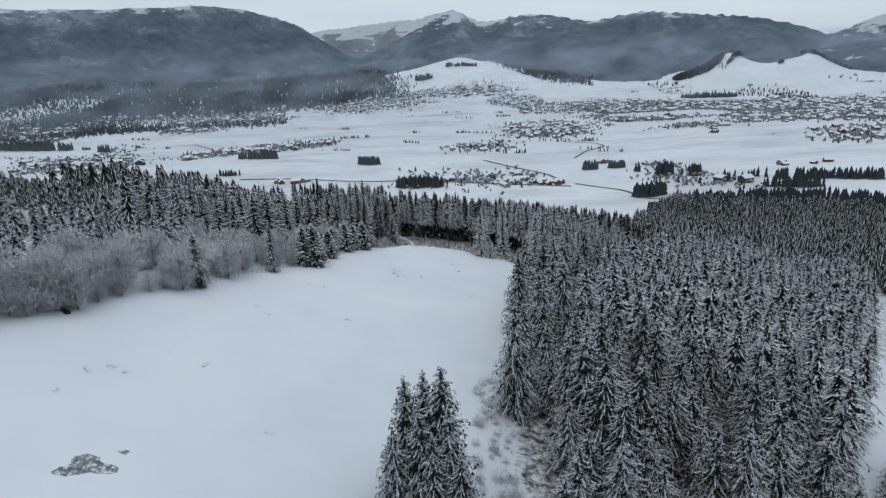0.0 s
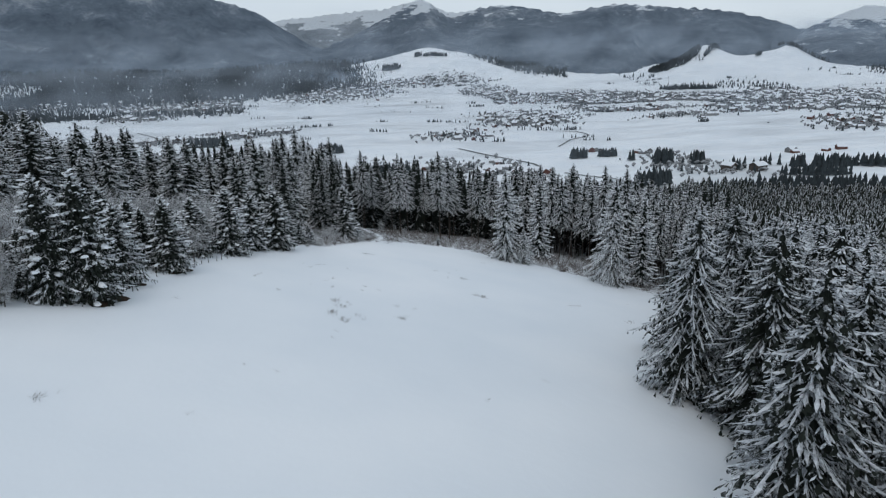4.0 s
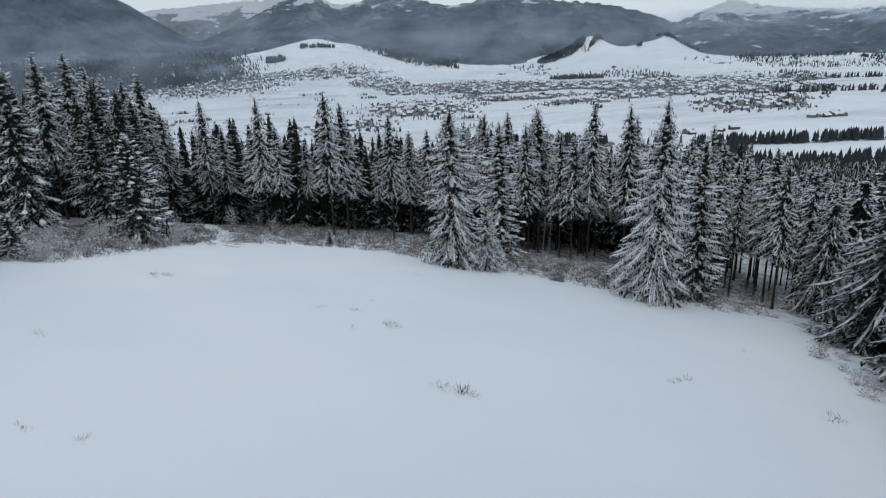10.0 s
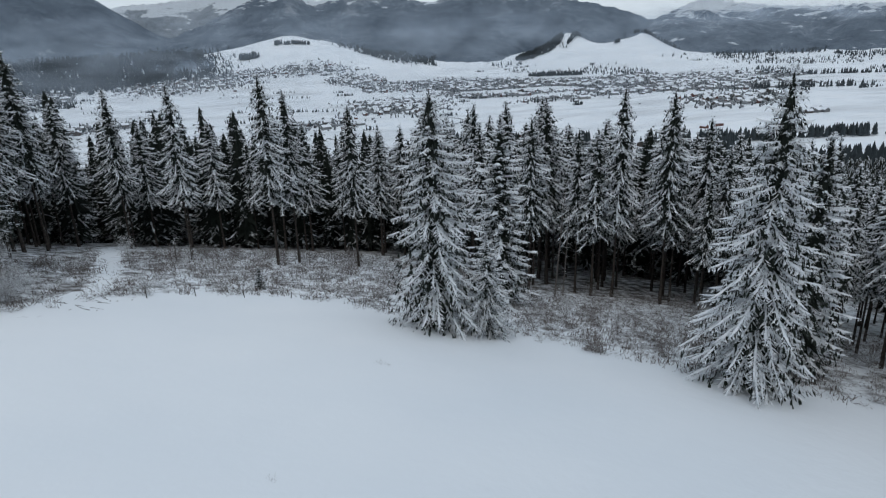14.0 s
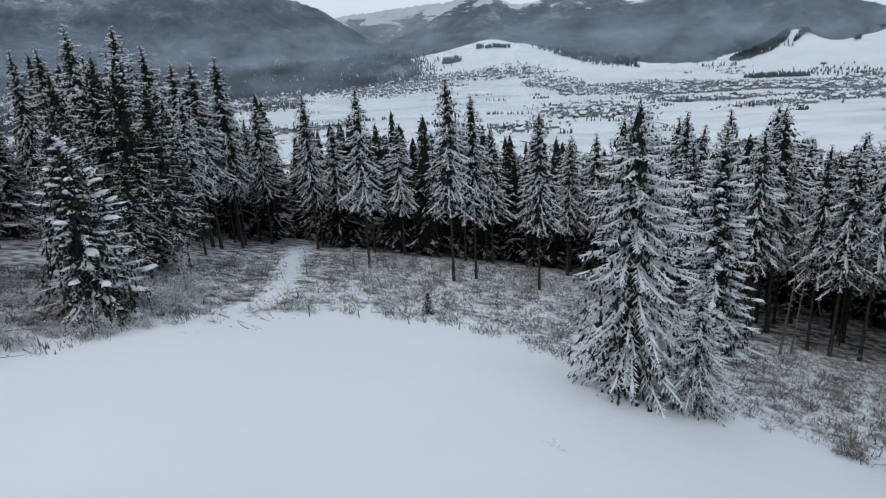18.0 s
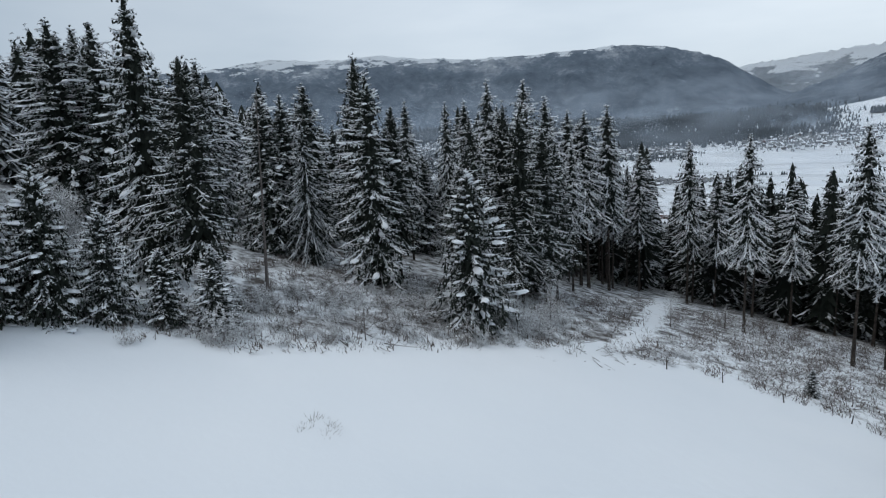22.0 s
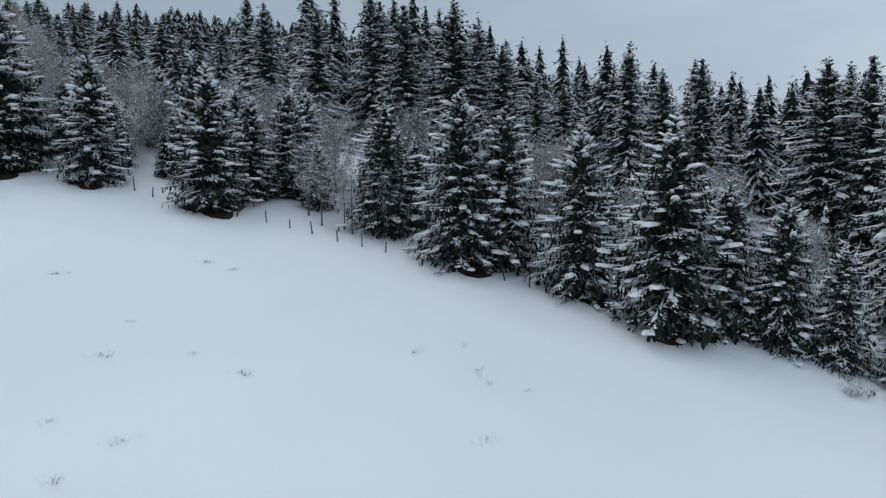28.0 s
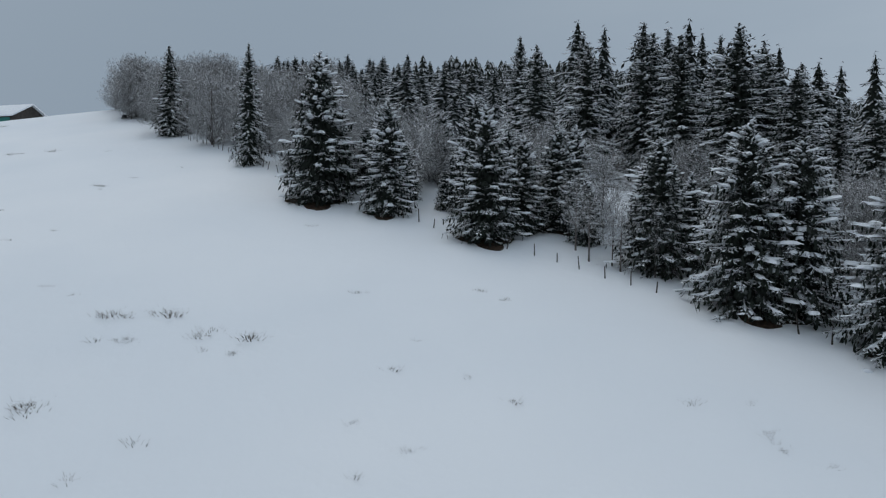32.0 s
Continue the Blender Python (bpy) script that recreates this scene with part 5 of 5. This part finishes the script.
far_woods = sector(9, 46, 2950, 3750, 9500, 1.1, 2.1, 75, -0.42, 0.0035)
far_woods += sector(18, 46, 2560, 2950, 2600, 0.7, 1.25, 76, 0.0, 0.006)
far_woods += sector(28, 46, 2550, 3300, 3200, 0.6, 1.1, 76, -0.6)
far_woods += sector(32, 47, 3250, 3650, 1500, 0.8, 1.3, 76, -2.0)
far_woods += sector(7, 16, 2880, 3500, 1300, 0.7, 1.2, 77, -0.1)
far_woods += sector(-3, -13, 3300, 3650, 2200, 0.7, 1.3, 78, 0.1, 0.006)
far_woods += sector(-12, -40, 2700, 3050, 1300, 0.6, 1.0, 79, 0.3, 0.009)
far_woods += sector(-31, -46, 2850, 3350, 1000, 0.45, 0.85, 79, 0.1, 0.009)
far_woods += sector(-15, -42, 3250, 3700, 1800, 0.7, 1.2, 82, 0.2, 0.009)
for k in range(90):
    cx, cy = rng.uniform(-1300, 1700), rng.uniform(1300, 2950)
    far_woods += blob(cx, cy, rng.uniform(8, 60), rng.uniform(2, 7), rng.randrange(5, 30), 0.25, 0.7, rng.uniform(-0.5, 0.3))
for cx, cy, rx, ry, n, turn in ((1040, 3100, 70, 90, 420, -0.5), (1110, 3060, 60, 70, 330, -0.4), (1160, 3050, 26, 50, 110, -0.3), (1225, 3010, 70, 12, 70, 0.7), (1390, 2900, 14, 12, 24, 0.0), (1560, 2860, 120, 9, 70, -0.4), (960, 2560, 110, 26, 190, -0.2), (1700, 1900, 260, 14, 120, -0.6), (1250, 1500, 160, 8, 70, -0.5)):
    far_woods += blob(cx, cy, rx, ry, n, 0.7, 1.3, turn)
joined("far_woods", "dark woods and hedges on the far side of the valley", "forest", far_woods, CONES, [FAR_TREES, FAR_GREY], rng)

ROAD = plain("wet_road", (0.08, 0.085, 0.09), (0.2, 0.205, 0.21), 0.2)


def road(label, width, line):
    v, f = [], []
    places = list(along(line, 25.0))
    for i, (x, y) in enumerate(places):
        x0, y0 = places[max(0, i - 1)]
        x1, y1 = places[min(len(places) - 1, i + 1)]
        d = math.hypot(x1 - x0, y1 - y0) or 1.0
        for s in (-1, 1):
            px, py = x - s * (y1 - y0) / d * width / 2, y + s * (x1 - x0) / d * width / 2
            v.append((px, py, landz(x, y) + 0.9))
        if i:
            n = 2 * i
            f.append((n - 2, n - 1, n + 1, n))
    tagged(new("road", mesh_from("road", v, f, [ROAD])), label, "road", kind="structure")


road("dark ploughed road across the snowy plain", 6, ((-480, 1075), (-300, 1062), (-130, 1050), (0, 1020), (70, 985), (180, 960)))
road("straight dark road between snowy fields", 6, ((20, 1260), (90, 1170), (150, 1080), (170, 1010)))
road("winding lane through the fields", 5, ((230, 1280), (270, 1370), (330, 1430), (310, 1490), (240, 1520)))
road("lane from the village to the farms", 5, ((-1100, 1420), (-950, 1400), (-820, 1500), (-760, 1620), (-900, 1780)))
road("lane along the edge of the town", 7, ((620, 1740), (800, 1800), (1000, 1850), (1180, 1830)))
road("lane at the foot of the slope", 5, ((190, 985), (260, 900), (280, 820), (330, 790)))

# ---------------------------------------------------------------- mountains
def mountain_material(name, hazed_trees_a, hazed_trees_b, snow_line, spread, patches):
    """Forest dusted with snow, its tones blued for distance haze, whiter with height, with open clearings and pale
    gullies.
    """
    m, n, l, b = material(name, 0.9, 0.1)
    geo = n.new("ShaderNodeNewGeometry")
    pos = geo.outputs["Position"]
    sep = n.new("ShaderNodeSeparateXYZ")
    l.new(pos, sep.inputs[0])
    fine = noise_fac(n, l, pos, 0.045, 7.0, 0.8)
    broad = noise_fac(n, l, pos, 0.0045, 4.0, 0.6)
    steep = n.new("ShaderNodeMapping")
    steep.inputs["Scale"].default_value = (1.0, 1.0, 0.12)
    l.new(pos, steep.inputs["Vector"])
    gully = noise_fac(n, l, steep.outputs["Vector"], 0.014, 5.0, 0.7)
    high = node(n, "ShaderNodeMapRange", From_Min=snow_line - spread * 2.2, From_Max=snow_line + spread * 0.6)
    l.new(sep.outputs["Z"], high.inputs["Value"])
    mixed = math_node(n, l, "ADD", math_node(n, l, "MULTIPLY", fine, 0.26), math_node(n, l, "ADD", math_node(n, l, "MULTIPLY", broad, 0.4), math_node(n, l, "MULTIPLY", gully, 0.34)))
    wood = ramp(n, l, math_node(n, l, "MULTIPLY_ADD", high.outputs[0], 0.10, mixed), ((0.36, hazed_trees_a), (0.56, hazed_trees_b), (0.70, (0.40, 0.435, 0.475))))
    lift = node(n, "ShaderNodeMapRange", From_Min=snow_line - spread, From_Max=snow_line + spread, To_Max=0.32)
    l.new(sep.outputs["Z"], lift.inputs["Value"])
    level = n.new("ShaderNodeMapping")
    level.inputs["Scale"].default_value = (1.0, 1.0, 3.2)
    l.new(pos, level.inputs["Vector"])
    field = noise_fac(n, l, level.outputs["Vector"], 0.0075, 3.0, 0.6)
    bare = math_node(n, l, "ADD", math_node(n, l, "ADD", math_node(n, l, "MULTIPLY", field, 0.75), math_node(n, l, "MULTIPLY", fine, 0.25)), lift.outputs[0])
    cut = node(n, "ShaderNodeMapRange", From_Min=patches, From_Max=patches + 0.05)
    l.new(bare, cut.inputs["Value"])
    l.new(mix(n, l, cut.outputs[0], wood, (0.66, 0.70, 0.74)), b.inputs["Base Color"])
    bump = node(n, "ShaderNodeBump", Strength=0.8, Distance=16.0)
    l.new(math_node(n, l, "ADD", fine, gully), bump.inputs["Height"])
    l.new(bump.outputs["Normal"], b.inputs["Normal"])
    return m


def mountain(label, profile, far, foot, mat, seed, rough=26.0):
    """A ridge seen along a profile of (bearing to the left, height), with gullies down its face."""
    eye = (19.4, -178.4)
    az = np.linspace(profile[0][0], profile[-1][0], 190)
    px = np.array([p[0] for p in profile], float)
    pz = np.array([p[1] for p in profile], float)
    order = np.argsort(px)
    crest = np.interp(az, px[order], pz[order])
    ease = np.convolve(np.pad(crest, 2, mode="edge"), np.ones(5) / 5, mode="valid") + 4 * wobble(az * 52, 0 * az, 0.35, seed + 7) + 2.5 * wobble(az * 52, 0 * az, 1.3, seed + 8)
    rows = np.concatenate([np.linspace(0, 1, 34), (1.08, 1.18)])
    v = []
    a = np.radians(az)
    if not isinstance(foot, (int, float)):
        foot = np.interp(az, [p[0] for p in foot], [p[1] for p in foot])
    for s in rows:
        r = foot + (far - foot) * s
        x = eye[0] - np.sin(a) * r
        y = eye[1] + np.cos(a) * r
        base = land(x, y) - 12
        g = min(s, 1.0)
        rise = g ** 1.15 * (1 - 0.12 * math.sin(math.pi * g))
        z = base * (1 - rise) + ease * rise
        z = z + rough * math.sin(math.pi * min(1, g * 0.96)) * (wobble(a * 3000, 0.35 * r + 0 * a, 0.012, seed) + 0.6 * wobble(a * 3000, 0.3 * r + 0 * a, 0.035, seed + 1))
        z = z + 0.16 * rough * wobble(a * 3000, r + 0 * a, 0.15, seed + 2) * (1 if s > 0 else 0)
        if s > 1:
            z = z - (s - 1) * 900
        v.append(np.stack([x, y, z], 1))
    n = len(az)
    i, j = np.meshgrid(np.arange(len(rows) - 1), np.arange(n - 1), indexing="ij")
    q = (i * n + j).ravel()
    tagged(new("mountain", mesh_from("mountain", np.concatenate(v), np.stack([q, q + 1, q + n + 1, q + n], 1), [mat], smooth=True)), label, "mountain", kind="structure")


# Forest tones lightened towards blue: aerial haze put into the base colours.
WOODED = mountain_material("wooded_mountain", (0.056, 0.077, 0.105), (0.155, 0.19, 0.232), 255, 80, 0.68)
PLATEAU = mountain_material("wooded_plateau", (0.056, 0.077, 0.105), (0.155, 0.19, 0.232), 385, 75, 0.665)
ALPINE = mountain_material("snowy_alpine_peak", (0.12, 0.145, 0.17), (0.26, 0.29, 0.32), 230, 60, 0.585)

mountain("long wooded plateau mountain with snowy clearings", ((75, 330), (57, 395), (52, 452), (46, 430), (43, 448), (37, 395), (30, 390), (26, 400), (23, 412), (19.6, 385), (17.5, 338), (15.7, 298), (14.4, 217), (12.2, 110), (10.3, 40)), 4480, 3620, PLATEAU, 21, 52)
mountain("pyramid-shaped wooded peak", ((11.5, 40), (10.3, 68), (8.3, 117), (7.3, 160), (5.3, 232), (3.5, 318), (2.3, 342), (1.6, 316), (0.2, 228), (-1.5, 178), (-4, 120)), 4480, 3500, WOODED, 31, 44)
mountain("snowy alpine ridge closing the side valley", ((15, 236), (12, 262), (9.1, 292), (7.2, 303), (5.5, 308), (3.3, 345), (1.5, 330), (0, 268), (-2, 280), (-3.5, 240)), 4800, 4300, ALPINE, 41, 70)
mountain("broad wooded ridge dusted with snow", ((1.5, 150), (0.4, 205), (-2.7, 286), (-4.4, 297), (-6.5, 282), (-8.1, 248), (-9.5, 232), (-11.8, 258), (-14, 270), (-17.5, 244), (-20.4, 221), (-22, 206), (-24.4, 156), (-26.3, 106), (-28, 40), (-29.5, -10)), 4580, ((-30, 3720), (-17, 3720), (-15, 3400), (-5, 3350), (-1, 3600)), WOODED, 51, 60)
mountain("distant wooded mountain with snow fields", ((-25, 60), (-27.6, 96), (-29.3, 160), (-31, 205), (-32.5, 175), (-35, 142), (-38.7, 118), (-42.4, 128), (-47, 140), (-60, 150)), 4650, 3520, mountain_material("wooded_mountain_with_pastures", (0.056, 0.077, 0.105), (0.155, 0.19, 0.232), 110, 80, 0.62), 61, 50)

# translucent sheets painted as low mist and blue distance haze below the mountains
MIST, _n, _l, _b = material("mist_and_haze", 1.0, 0.0)
# Bluish tint, laying the cast of distant air over everything behind.
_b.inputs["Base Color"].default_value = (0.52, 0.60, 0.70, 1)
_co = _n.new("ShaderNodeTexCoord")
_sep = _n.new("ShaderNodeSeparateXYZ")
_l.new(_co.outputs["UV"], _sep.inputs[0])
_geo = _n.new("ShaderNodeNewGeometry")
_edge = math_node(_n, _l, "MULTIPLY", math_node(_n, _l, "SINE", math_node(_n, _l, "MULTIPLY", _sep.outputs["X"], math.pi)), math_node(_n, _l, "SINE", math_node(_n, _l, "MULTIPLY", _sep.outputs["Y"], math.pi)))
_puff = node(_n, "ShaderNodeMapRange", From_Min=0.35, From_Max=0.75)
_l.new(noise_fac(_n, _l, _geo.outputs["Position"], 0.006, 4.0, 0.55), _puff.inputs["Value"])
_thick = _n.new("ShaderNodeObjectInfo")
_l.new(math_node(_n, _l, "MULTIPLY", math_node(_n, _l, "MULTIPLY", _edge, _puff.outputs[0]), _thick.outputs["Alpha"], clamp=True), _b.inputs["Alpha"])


def mist(left, right, far, low, high, amount, slope=60):
    """A thin curved veil across the valley, tinted as mist and distance haze; slope: metres by which it leans away from
    the meadow.
    """
    n, m = 40, 8
    v, uv = [], []
    for j in range(m + 1):
        for i in range(n + 1):
            a = math.radians(left + (right - left) * i / n)
            q = far + (60 * math.sin(3.1 * j / m) if slope == 60 else slope * j / m) + 30 * math.sin(i * 0.7)
            v.append((19 - q * math.sin(a), -178 + q * math.cos(a), low + (high - low) * j / m))
            uv.append((i / n, j / m))
    f = [(j * (n + 1) + i, j * (n + 1) + i + 1, (j + 1) * (n + 1) + i + 1, (j + 1) * (n + 1) + i) for j in range(m) for i in range(n)]
    me = mesh_from("mist", v, f, [MIST], smooth=True)
    layer = me.uv_layers.new(name="UVMap")
    for loop in me.loops:
        layer.data[loop.index].uv = uv[loop.vertex_index]
    ob = new("mist", me)
    ob.color = (1, 1, 1, amount)
    tagged(ob, "thin tinted veil for mist and distance haze over the valley", "mist", kind="structure")


# The two leaning veils are added for aerial haze over the whole valley.
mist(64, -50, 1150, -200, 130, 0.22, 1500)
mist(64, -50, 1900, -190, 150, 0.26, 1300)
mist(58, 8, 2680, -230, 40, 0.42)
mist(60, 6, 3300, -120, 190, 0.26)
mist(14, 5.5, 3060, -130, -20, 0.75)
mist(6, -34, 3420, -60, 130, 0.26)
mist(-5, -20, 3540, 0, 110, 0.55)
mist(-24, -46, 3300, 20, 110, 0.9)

# ---- remove the patterns that were never planted
for variants, _group in KINDS.values():
    for ob in variants:
        if ob not in USED:
            for o in (*ob.children_recursive, ob):
                bpy.data.objects.remove(o)
